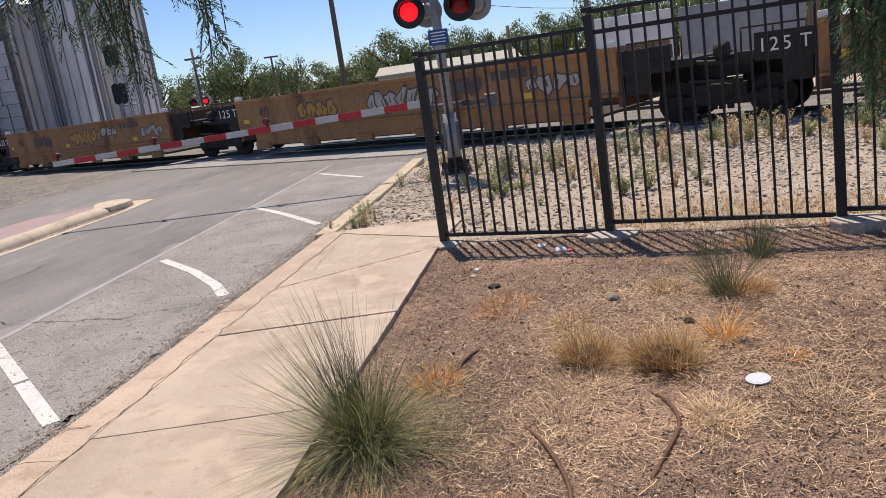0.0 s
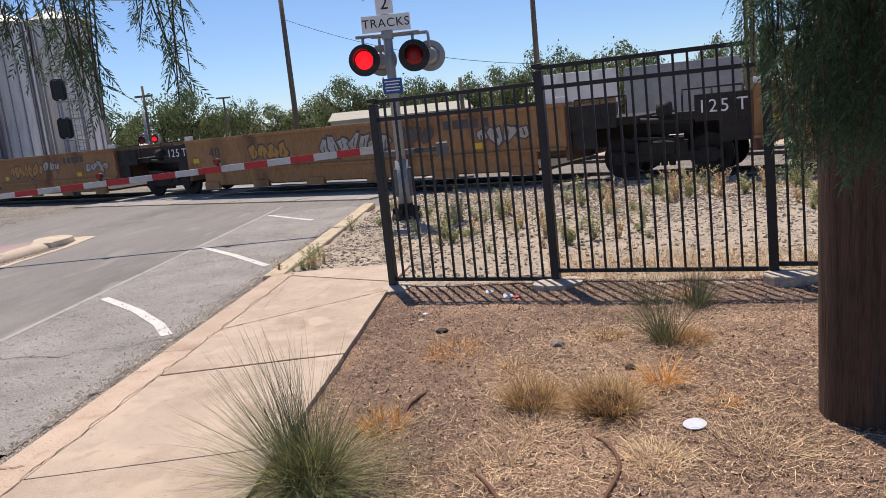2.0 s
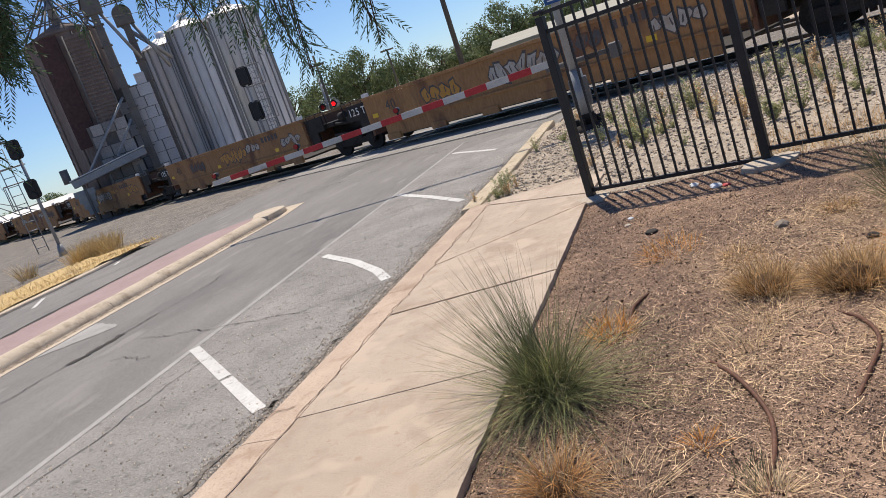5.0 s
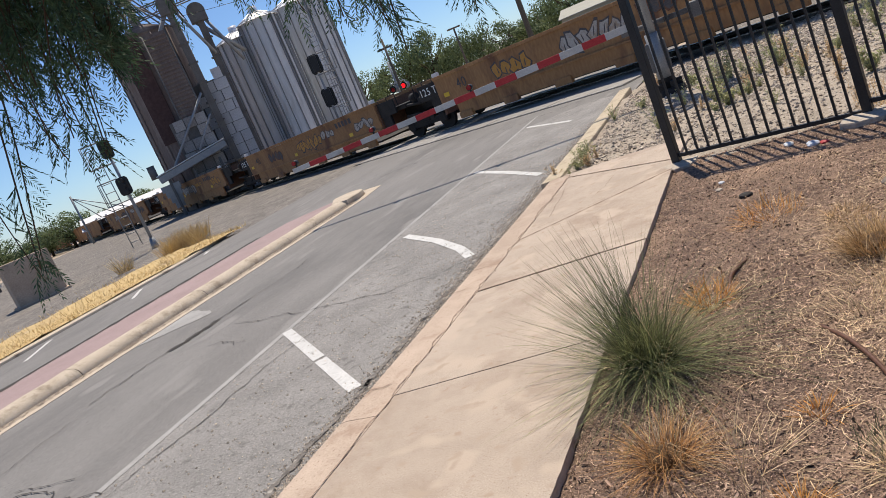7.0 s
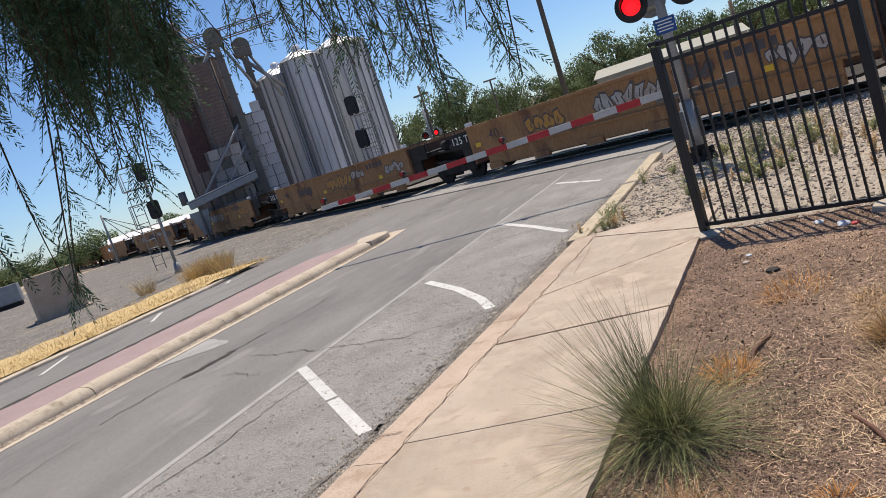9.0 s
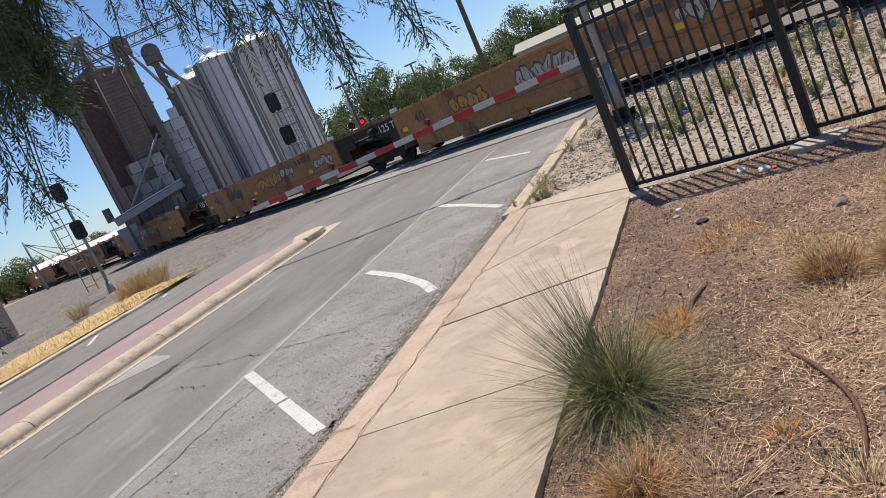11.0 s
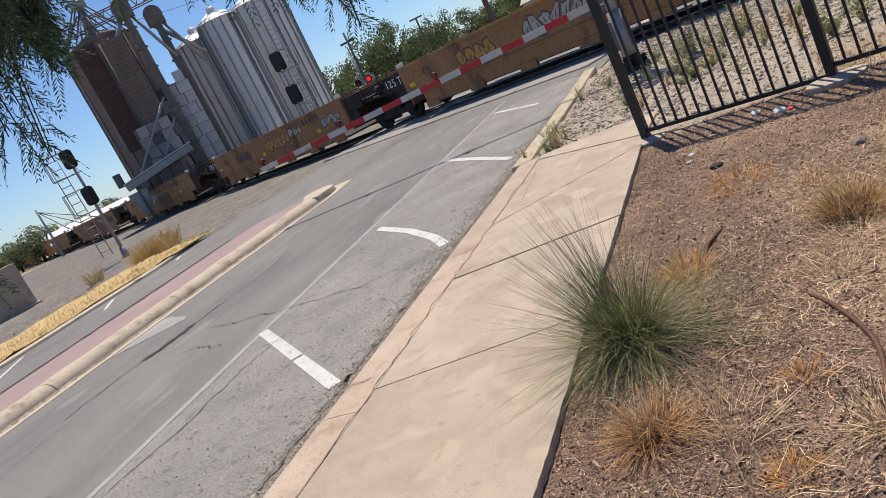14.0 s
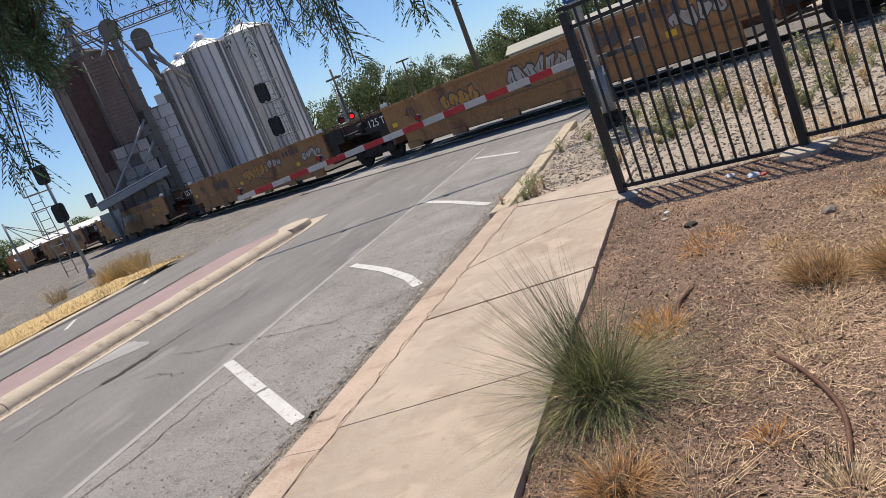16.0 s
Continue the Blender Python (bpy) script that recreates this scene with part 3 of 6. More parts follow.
# cracks and seams in the asphalt
CR = [((-6.9, 11.1), (-6.2, 11.5), 0.012, 0.06),
      ((-5.9, 4.95), (-5.84, 6.1), 0.018, 0.09), ((-5.84, 6.1), (-5.74, 6.9), 0.1, 0.12), ((-5.74, 6.9), (-5.66, 7.5), 0.022, 0.06), ((-5.66, 7.5), (-5.6, 8.9), 0.009, 0.1),
      ((-5.6, 3.4), (-5.75, 4.6), 0.008, 0.1), ((-5.1, 6.5), (-3.64, 6.21), 0.009, 0.12), ((-3.64, 6.21), (-2.7, 6.07), 0.01, 0.09), ((-2.7, 6.07), (-1.95, 6.42), 0.01, 0.09), ((-5.0, 5.9), (-4.3, 5.72), 0.009, 0.12),
      ((-3.42, 2.4), (-3.44, 3.4), 0.008, 0.05), ((-3.44, 3.4), (-3.32, 4.09), 0.01, 0.05), ((-3.32, 4.09), (-3.36, 4.82), 0.009, 0.06), ((-3.36, 4.82), (-3.21, 5.42), 0.008, 0.06),
      ((-5.7, 3.05), (-4.6, 3.3), 0.014, 0.12), ((-4.6, 3.3), (-3.55, 3.12), 0.012, 0.12), ((-4.9, 3.35), (-4.2, 3.42), 0.008, 0.1), ((-9, 16.2), (-3, 16.9), 0.02, 0.2)]
for i, (p, q, w, amp) in enumerate(CR):
    bm = bmesh.new()
    strip_line(bm, wander(p, q, max(14, int(18 * math.dist(p, q))), amp, i * 3.1), w, ROAD_Z + 0.0095, True)
    tagged(part("road_crack", bm, M_CRACK), "dark crack in the asphalt", "road crack", "road cracks", kind="structure")
bm = bmesh.new()
out = [bm.verts.new((x, y, ROAD_Z + 0.005)) for x, y in ragged((-7.08, 6.7), (-6.25, 7.35), 0.08, 0.05) + ragged((-6.3, 7.45), (-7.06, 7.85), 0.08, 0.05)]
bm.faces.new(out)
tagged(part("concrete_patch", bm, M_PAINT_WORN), "pale patched asphalt beside a crack", "road patch", kind="structure")
for p, q, w, amp, z in (((-1.255, -6), (-1.255, 2.6), 0.006, 0.03, 0.0055), ((-1.255, 2.6), (-1.255, 8.2), 0.006, 0.05, 0.0055), ((-1.55, 3.6), (-1.35, 3.68), 0.008, 0.06, 0.0065), ((-1.6, 5.1), (-1.4, 5.13), 0.008, 0.06, 0.0065)):
    bm = bmesh.new()
    strip_line(bm, wander(p, q, 150 if q[1] - p[1] > 2 else 12, amp, q[1]), w, z, True)
    tagged(part("slab_crack", bm, M_JOINT), "jagged brown crack along the kerb seam", "crack", kind="structure")
for k in range(3):
    bm = bmesh.new()
    strip_line(bm, wander((-1.8, -6 + 5 * k), (-1.8, -0.9 + 5 * k), 150, 0.05, 3.0 + k), 0.05, ROAD_Z + 0.011, True)
    tagged(part("road_edge", bm, M_BALLAST), "crumbled dark asphalt edge at the kerb", "road edge", kind="structure")
# joints scratched in the last sidewalk slabs
for p, q in (((-1.08, 6.66), (-1.17, 7.75)), ((-0.72, 6.85), (-0.6, 7.6)), ((-1.2, 6.35), (-0.1, 7.0))):
    bm = bmesh.new()
    strip_line(bm, wander(p, q, 16, 0.03, p[0]), 0.003, 0.0045, True)
    tagged(part("slab_crack", bm, M_JOINT), "thin crack in the sidewalk", "crack", kind="structure")

for p, q in (((-1.249, 6.13), (EDGE, 7.12)), ((-1.249, 8.22), (EDGE, 7.5)), ((-1.249, 5.02), (EDGE, 5.24))):
    bm = bmesh.new()
    strip_line(bm, wander(p, q, 40, 0.006, p[1]), 0.016, 0.0042, True)
    tagged(part("slab_joint", bm, M_JOINT), "dirt-filled joint between sidewalk slabs", "joint", kind="structure")

# ---- fence ----
def lean_at(s):
    """The fence's slight lean along its own line, growing away from the corner post."""
    k = Matrix.Identity(4)
    k[0][2] = -0.004 - 0.03 * min(1, s / 1.66) - 0.006 * max(0, min(1, (s - 1.66) / 1.8))
    return k


def fence_post(s, z0, z1, group="fence posts"):
    p = FENCE_A + FENCE_D * s
    bm = bmesh.new()
    box(bm, (0, 0, (z0 + z1) / 2 - 0.03), (0.075, 0.075, z1 - z0 - 0.06), bevel=0.006)
    post = part("post", bm, M_BLACK, fence)
    post.matrix_basis = pose(p.x, p.y, 0, 0, 0, -18) @ lean_at(s)
    bm = bmesh.new()
    box(bm, (0, 0, z1 - 0.02), (0.09, 0.09, 0.04), bevel=0.012)
    part("post_cap", bm, M_BLACK, post)
    return post


fence = thing("fence", (0, 0, 0), "black steel picket fence standing before the tracks", "fence")
POSTS = [0.0, 1.66, 3.46, 5.26, 7.06, 8.86]
RAILS = [(0.055, 1.785), (0.13, 1.915), (0.17, 1.98), (0.2, 2.02), (0.23, 2.05)]
for i, s in enumerate(POSTS):
    hi = (1.82, 1.95, 2.02, 2.08, 2.1, 2.12)[i]
    fence_post(s, -0.2, hi)
picket_mesh = None
for i, (lo, hi) in enumerate(RAILS):
    a, b = POSTS[i] + 0.038, POSTS[i + 1] - 0.038
    for z in (lo, hi, hi - 0.17):
        bm = bmesh.new()
        box(bm, ((a + b) / 2 + lean_at((a + b) / 2)[0][2] * z, 0, z), (b - a, 0.034, 0.036), bevel=0.004)
        rail = part("rail", bm, M_BLACK, fence)
        rail.matrix_basis = pose(FENCE_A.x, FENCE_A.y, 0, 0, 0, -18)
    n = 14 if i == 0 else 15
    for k in range(n):
        s = a + (b - a) * (k + 0.75) / (n + 0.5)
        p = FENCE_A + FENCE_D * s
        if picket_mesh is None:
            bm = bmesh.new()
            box(bm, (0, 0, 0.5), (0.019, 0.019, 1.0))
            pk = part("picket", bm, M_BLACK, fence)
            picket_mesh = pk.data
        else:
            pk = new("picket", picket_mesh)
            pk.parent = fence
        pk.matrix_basis = Matrix.Translation((p.x, p.y, 0)) @ pose(0, 0, 0, 0, 0, -18) @ lean_at(s) @ Matrix.Translation((0, 0, lo)) @ Matrix.Diagonal((1, 1, hi - lo, 1))
# footings
for s, sx, sy, z, turn in ((0.04, 0.36, 0.34, 0.0, -12), (1.68, 0.5, 0.36, 0.055, 14), (3.54, 0.46, 0.34, 0.12, -8)):
    p = FENCE_A + FENCE_D * s - Vector((0.0, 0.1, 0))
    bm = bmesh.new()
    pts = [(sx / 2 * math.cos(a) * random.uniform(0.85, 1.1), sy / 2 * math.sin(a) * random.uniform(0.85, 1.1)) for a in np.linspace(0, math.tau, 9)[:-1]]
    prism(bm, pts, -0.14, z, 0.015)
    ob = tagged(part("footing", bm, M_SLAB), "rough pale concrete footing at a fence post", "footing", "fence footings")
    ob.matrix_basis = pose(p.x, p.y, 0, 0, 0, turn)

# ---- tracks ----
track = thing("railway_track", (0, 0, 0), "steel railway tracks crossing the road", "railway track", kind="structure")
track.matrix_basis = TRACK
for v in (0.75, 2.185, 5.6, 7.03):
    bm = bmesh.new()
    box(bm, (-35, v, -0.17), (190, 0.075, 0.14), bevel=0)
    box(bm, (-35, v, -0.25), (190, 0.15, 0.02), bevel=0)
    rail = part("rail", bm, M_STEEL, track)
    bm = bmesh.new()
    box(bm, (-35, v, -0.095), (190, 0.055, 0.012))
    part("rail_head", bm, M_SHINE, rail)
tie = None
for k in range(120):
    u = 22 - k * 0.56
    if -13.2 < u < -1.3:
        continue
    for v in (1.47,):
        if tie is None:
            bm = bmesh.new()
            box(bm, (0, 0, 0), (0.22, 2.6, 0.16), bevel=0.01)
            ob = part("sleeper", bm, M_CARDARK, track)
            tie = ob.data
        else:
            ob = new("sleeper", tie)
            ob.parent = track
        ob.matrix_basis = pose(u, v, -0.3)
M_PANEL = mat("crossing_panel_concrete", (0.22, 0.212, 0.202), (0.36, 0.345, 0.328), 1.5, 0.9, 0.3, fine=40, stain=(0.15, 0.145, 0.138), stain_scale=1.2, stain_at=0.54, vary=0.12)
for v0, v1 in ((-1.36, -0.33), (-0.29, 0.64), (0.88, 2.05), (2.31, 3.1)):
    panel = None
    for k in range(5):
        if panel is None:
            bm = bmesh.new()
            box(bm, (0, 0, 0), (2.36, v1 - v0, 0.12), bevel=0.012)
            ob = part("crossing_panel", bm, M_PANEL, track, "worn concrete crossing panel")
            panel = ob.data
        else:
            ob = new("crossing_panel", panel)
            ob.parent = track
        ob.matrix_basis = pose(-12.0 + 2.4 * k, (v0 + v1) / 2, ROAD_Z - 0.04)
bm = bmesh.new()
box(bm, (-7.2, 0.86, ROAD_Z - 0.05), (12.2, 4.6, 0.108))
part("flangeway", bm, M_CRACK, track, "dark gaps beside the rails")

# ---- train of well cars ----
def wheel(bm, u, v, r=0.42):
    rod(bm, (u, v - 0.06, r - 0.09), (u, v + 0.06, r - 0.09), r, r, 20)
    rod(bm, (u, v - 0.12, r - 0.09), (u, v + 0.12, r - 0.09), r * 0.35, r * 0.3, 12)


def well_car():
    car = thing("well_car", (0, 0, 0), "empty faded yellow-brown intermodal well car on the track", "freight car", "train of well cars")
    L = 12.3
    for side, s in ((0.0, 1), (3.0, -1)):
        bm = bmesh.new()
        box(bm, (0, side + s * 0.03, 1.08), (L, 0.05, 0.86))
        box(bm, (0, side + s * 0.02, 0.45), (L - 1.4, 0.05, 0.42))
        wall = part("side_wall", bm, M_CAR, car)
        bm = bmesh.new()
        box(bm, (0, side + s * 0.03, 1.56), (L, 0.16, 0.09), bevel=0.012)
        part("top_chord", bm, M_CAR, wall)
        bm = bmesh.new()
        box(bm, (0, side + s * 0.0, 0.655), (L, 0.12, 0.06), bevel=0.01)
        part("ledge", bm, M_CAR, wall)
        bm = bmesh.new()
        for k in range(6):
            u = -L / 2 + 1.0 + k * (L - 2.0) / 5
            box(bm, (u, side + s * 0.0, 0.24), (0.62, 0.12, 0.2), bevel=0.03)
        box(bm, (0, side + s * 0.05, 0.3), (L - 1.6, 0.1, 0.1), bevel=0.01)
        part("bottom_sill", bm, M_CAR, wall)
    bm = bmesh.new()
    box(bm, (0, 1.5, 0.24), (L - 1.0, 2.8, 0.06))
    part("floor", bm, M_CARDARK, car)
    for e in (-1, 1):
        bm = bmesh.new()
        box(bm, (e * (L / 2 + 0.02), 1.5, 0.95), (0.1, 2.9, 1.1))
        part("bulkhead", bm, M_CARBROWN, car)
        bm = bmesh.new()
        box(bm, (e * (L / 2 + 0.75), 1.5, 1.12), (1.45, 2.5, 0.16), bevel=0.02)
        box(bm, (e * (L / 2 + 0.8), 1.5, 0.8), (1.6, 0.7, 0.5), bevel=0.03)
        box(bm, (e * (L / 2 + 0.55), 0.12, 1.25), (1.05, 0.06, 0.5), bevel=0.01)
        box(bm, (e * (L / 2 + 0.35), 0.15, 0.85), (0.5, 0.1, 0.5), bevel=0.02)
        plat = part("end_platform", bm, M_CARDARK, car, "dark end platform")
        bm = bmesh.new()
        for uu in (0.2, 0.75, 1.3):
            rod(bm, (e * (L / 2 + uu), 0.1, 1.2), (e * (L / 2 + uu), 0.1, 1.62), 0.018, seg=6)
        rod(bm, (e * (L / 2 + 0.2), 0.1, 1.62), (e * (L / 2 + 1.3), 0.1, 1.62), 0.018, seg=6)
        part("grab_rail", bm, M_CARDARK, plat)
        bm = bmesh.new()
        box(bm, (e * (L / 2 - 0.12), 0.07, 1.66), (0.26, 0.12, 0.13), bevel=0.02)
        part("corner_guide", bm, M_PALE, car, "pale container guide")
    # shared truck at the right-hand end
    c = L / 2 + 1.85
    bm = bmesh.new()
    for v in (0.62, 2.32):
        box(bm, (c, v, 0.33), (2.3, 0.12, 0.2), bevel=0.03)
        box(bm, (c, v, 0.5), (1.0, 0.14, 0.3), bevel=0.03)
        for k in (-0.16, 0.0, 0.16):
            rod(bm, (c + k, v, 0.15), (c + k, v, 0.5), 0.07, seg=8)
        for k in (-0.9, 0.9):
            box(bm, (c + k, v, 0.33), (0.34, 0.16, 0.3), bevel=0.03)
    box(bm, (c, 1.47, 0.5), (0.5, 1.9, 0.26), bevel=0.02)
    truck = part("truck", bm, M_CARDARK, car, "dark cast steel truck")
    for k in (-0.9, 0.9):
        for v in (0.79, 2.15):
            bm = bmesh.new()
            wheel(bm, c + k, v)
            part("wheel", bm, M_CARDARK, truck)
        bm = bmesh.new()
        rod(bm, (c + k, 0.8, 0.33), (c + k, 2.14, 0.33), 0.08, seg=8)
        part("axle", bm, M_CARDARK, truck)
    bm = bmesh.new()
    box(bm, (c, 1.5, 0.95), (1.0, 1.0, 0.42), bevel=0.04)
    rod(bm, (c - 0.7, 0.35, 1.12), (c + 0.7, 0.3, 1.0), 0.05, seg=8)
    rod(bm, (c - 0.5, 0.25, 0.75), (c + 0.5, 0.3, 0.68), 0.035, seg=8)
    rod(bm, (c, 0.35, 1.28), (c + 0.25, 0.35, 1.28), 0.14, seg=12)
    part("coupling", bm, M_CARDARK, car, "greasy coupling with hoses")
    return car


first_car = well_car()
first_car.matrix_basis = TRACK @ pose(-3.0, 0, 0)
cars = [first_car]
for k in (1, 2, -1, -2, -3, -4, -5, -6, -7, -8):
    cars.append(copy_thing(first_car, TRACK @ pose(-3.0 + 16 * k, 0, 0)))


def text(name, body, size, material, m, parent, spread=1.0):
    cu = bpy.data.curves.new(name, "FONT")
    cu.body, cu.size, cu.extrude, cu.align_x, cu.align_y, cu.space_character = body, size, 0.003, "CENTER", "CENTER", spread
    tmp = bpy.data.objects.new(name, cu)
    scene.collection.objects.link(tmp)
    dg = bpy.context.evaluated_depsgraph_get()
    me = bpy.data.meshes.new_from_object(tmp.evaluated_get(dg))
    bpy.data.objects.remove(tmp)
    me.materials.clear()
    me.materials.append(material)
    ob = new(name, me)
    ob.parent = parent
    ob.matrix_basis = m
    return ob


def scrawl(car, u, z, w, h, fill, line, seed):
    """Overlapping chunky sprayed shapes on a car's side: dark rims, paler fillings, short dark slits."""
    rnd = random.Random(seed)
    n = max(3, round(w / 0.34))
    for k in range(n):
        x, cw = u - w / 2 + w * (k + 0.5) / n, w / n * 0.72
        hh, tilt = h * rnd.uniform(0.38, 0.55), rnd.uniform(-0.35, 0.35)
        m = rnd.randint(6, 9)
        ring = []
        for i in range(m):
            a = (i + rnd.uniform(-0.3, 0.3)) * math.tau / m
            r = rnd.uniform(0.55, 1.25)
            ring.append((math.cos(a) * r * cw * 0.95, math.sin(a) * r * hh))
        for mat_, grow, depth in ((line, 1.0, -0.006 - 0.0004 * k), (fill, 0.8, -0.0062 - 0.0004 * k)):
            bm = bmesh.new()
            bm.faces.new([bm.verts.new((x + px * grow + tilt * pz * grow, depth, z + pz * grow)) for px, pz in ring])
            part("paint_stroke", bm, mat_, car, "sprayed paint shape")
        bm = bmesh.new()
        sx, sz = x + rnd.uniform(-0.2, 0.2) * cw, z + rnd.uniform(-0.2, 0.25) * hh
        bm.faces.new([bm.verts.new((sx + a * cw * 0.09 + tilt * b, -0.0064 - 0.0004 * k, sz + b)) for a, b in ((-1, -hh * 0.4), (1, -hh * 0.3), (0.6, hh * 0.35), (-0.8, hh * 0.2))])
        part("paint_stroke", bm, line, car, "sprayed paint shape")


for i, car in enumerate(cars[:6]):
    rnd = random.Random(50 + i)
    for u, w, h, z in ((-2.9, 1.5, 0.56, 1.08), (0.3, 2.3, 0.66, 1.1), (2.2, 1.1, 0.4, 1.2), (4.9, 1.4, 0.5, 1.06)):
        fill, line = rnd.choice(((M_GRAF_W, M_GRAF_D), (M_GRAF_D, M_CARBROWN), (M_GRAF_W, M_GRAF_D), (M_GRAF_O, M_GRAF_D)))
        scrawl(car, u + rnd.uniform(-0.3, 0.3), z, w, h, fill, line, 100 * i + int(10 * u))
    for u, z in ((-5.75, 0.98), (-0.9, 0.86), (4.0, 0.84)):
        bm = bmesh.new()
        box(bm, (u, -0.004, z), (0.26, 0.012, 0.13), bevel=0.003)
        part("reflector_plate", bm, M_REFLECT, car, "small yellow reflector plate")
    for ch, u in (("4", -5.03), ("0", -4.77)):
        text("number_marking", ch, 0.42, M_GRAF_D, pose(u, -0.006, 1.16, 90, 0, 0), car)
    for ch, u in (("1", -7.08), ("2", -6.88), ("5", -6.67), ("T", -6.36)):
        text("number_marking", ch, 0.34, M_WHITE, pose(u, 0.08, 1.26, 90, 0, 0), car)
    for k in range(5):
        bm = bmesh.new()
        box(bm, (3.2 + k * 0.26, 0.002, 1.35), (0.17, 0.006, 0.2))
        part("lettering_bar", bm, M_GRAF_D, car, "dark unreadable lettering bar")

# ---- crossing signal with its gate ----
def lamp_head(parent, x, y, z, lit, back):
    """A round crossing lamp: disc, hood, lens; back: it faces away."""
    s = 1 if back else -1
    bm = bmesh.new()
    rod(bm, (x, y, z), (x, y + s * 0.03, z), 0.27, 0.27, 28)
    rod(bm, (x, y - s * 0.16, z), (x, y, z), 0.1, 0.17, 20)
    head = part("lamp_head", bm, M_GREY if back else M_BLACK, parent)
    bm = bmesh.new()
    n = 14
    rows = []
    for k in range(n + 1):
        a = math.pi * (-0.12 + 1.24 * k / n)
        rows.append([bm.verts.new((x + r * math.cos(a), y + s * d, z + r * math.sin(a))) for r, d in ((0.18, 0.03), (0.18, 0.26 + 0.08 * math.sin(a)), (0.17, 0.26 + 0.08 * math.sin(a)), (0.17, 0.03))])
    for a, b in zip(rows, rows[1:]):
        for i in range(3):
            bm.faces.new((a[i], a[i + 1], b[i + 1], b[i]))
    part("hood", bm, M_BLACK, head)
    bm = bmesh.new()
    g = bmesh.ops.create_uvsphere(bm, u_segments=20, v_segments=10, radius=0.155)
    bmesh.ops.transform(bm, matrix=Matrix.Translation((x, y + s * 0.03, z)) @ Matrix.Diagonal((1, 0.3, 1, 1)), verts=g["verts"])
    for f in bm.faces:
        f.smooth = True
    part("lens", bm, M_LENS_ON if lit else M_LENS, head, "lit red lens" if lit else "unlit dark red lens")
    bm = bmesh.new()
    rod(bm, (x, y - s * 0.1, z + 0.1), (x, y - s * 0.1, z + 0.4), 0.025, seg=8)
    part("bracket", bm, M_GREY, head)
    return head


def crossing_signal(at, rz, arm_len, arm_side, lit_left, gate_z, sign=True, label="", lz=2.77, blade=None):
    th = thing("crossing_signal", at, label, "crossing signal", "crossing signals", rz=rz)
    bm = bmesh.new()
    rod(bm, (0, 0, 0.1), (0, 0, 4.6), 0.088, 0.075, 16)
    rod(bm, (0, 0, 0.1), (0, 0, 1.0), 0.13, 0.12, 16)
    mast = part("mast", bm, M_GREY, th)
    bm = bmesh.new()
    for k in range(6):
        a = k * math.tau / 6
        box(bm, (0.2 * math.cos(a), 0.2 * math.sin(a), 0.06), (0.1, 0.1, 0.2), bevel=0.02)
    rod(bm, (0, 0, -0.15), (0, 0, 0.05), 0.32, 0.26, 16)
    rod(bm, (0, 0, 0.05), (0, 0, 0.45), 0.16, 0.09, 16)
    part("base_casting", bm, M_CARDARK, th, "dark cast base")
    bm = bmesh.new()
    box(bm, (0.0, 0.14, 0.6), (0.32, 0.44, 0.5), bevel=0.03)
    mech = part("gate_mechanism", bm, M_DKGREY, th, "grey gate motor box")
    bm = bmesh.new()
    rod(bm, (0.25, 0.1, gate_z - 0.1), (-0.25, 0.1, gate_z - 0.1), 0.05, seg=10)
    for sx in (-0.22, 0.22):
        box(bm, (sx - arm_side * 0.2, 0.1, gate_z - 0.1), (0.9, 0.03, 0.09), bevel=0.01)
    box(bm, (-arm_side * 0.75, 0.1, gate_z - 0.12), (0.2, 0.5, 0.25), bevel=0.02)
    part("counterweight", bm, M_DKGREY, mech)
    # crossarm and four lamps
    bm = bmesh.new()
    rod(bm, (-0.55, -0.06, lz + 0.4), (0.55, -0.06, lz + 0.4), 0.03, seg=10)
    rod(bm, (-0.3, 0.12, lz + 0.4), (0.7, 0.12, lz + 0.4), 0.03, seg=10)
    box(bm, (0, 0, lz + 0.4), (0.2, 0.24, 0.14), bevel=0.02)
    part("crossarm", bm, M_GREY, th)
    for x, b, lit in ((-0.43, False, lit_left), (0.43, False, not lit_left), (-0.16, True, False), (0.7, True, False)):
        lamp_head(th, x, 0.22 if b else -0.16, lz, lit, b)
    if sign:
        bm = bmesh.new()
        box(bm, (0, -0.09, 3.36), (0.84, 0.012, 0.28), bevel=0.004)
        pl = part("sign_plate", bm, M_WHITE, th, "white sign reading TRACKS")
        text("lettering", "TRACKS", 0.205, M_BLACK, pose(0, -0.1, 3.36, 90, 0, 0), pl, 1.12)
        bm = bmesh.new()
        box(bm, (0, -0.09, 3.68), (0.3, 0.012, 0.34), bevel=0.004)
        pl = part("sign_plate", bm, M_WHITE, th, "white number plate reading 2")
        text("lettering", "2", 0.3, M_BLACK, pose(0, -0.1, 3.68, 90, 0, 0), pl)
        bm = bmesh.new()
        box(bm, (0, -0.09, 2.3), (0.34, 0.012, 0.26), bevel=0.004)
        pl = part("notice_plate", bm, M_BLUE, th, "small blue notice with pale text bars")
        for k in range(4):
            bm = bmesh.new()
            box(bm, (0, -0.099, 2.38 - k * 0.052), (0.27 - 0.04 * (k % 2), 0.004, 0.018))
            part("text_bar", bm, M_WHITE, pl)
    for sgn in ((-1, 1) if sign else ()):
        bm = bmesh.new()
        box(bm, (0, 0, 0), (1.2, 0.012, 0.22), pose(0, -0.09 - 0.014 * (sgn > 0), 4.25, 0, sgn * 45, 0), bevel=0.004)
        part("crossbuck_blade", bm, blade or M_WHITE, th, "crossbuck blade")
    if arm_len:
        dz = -0.0232
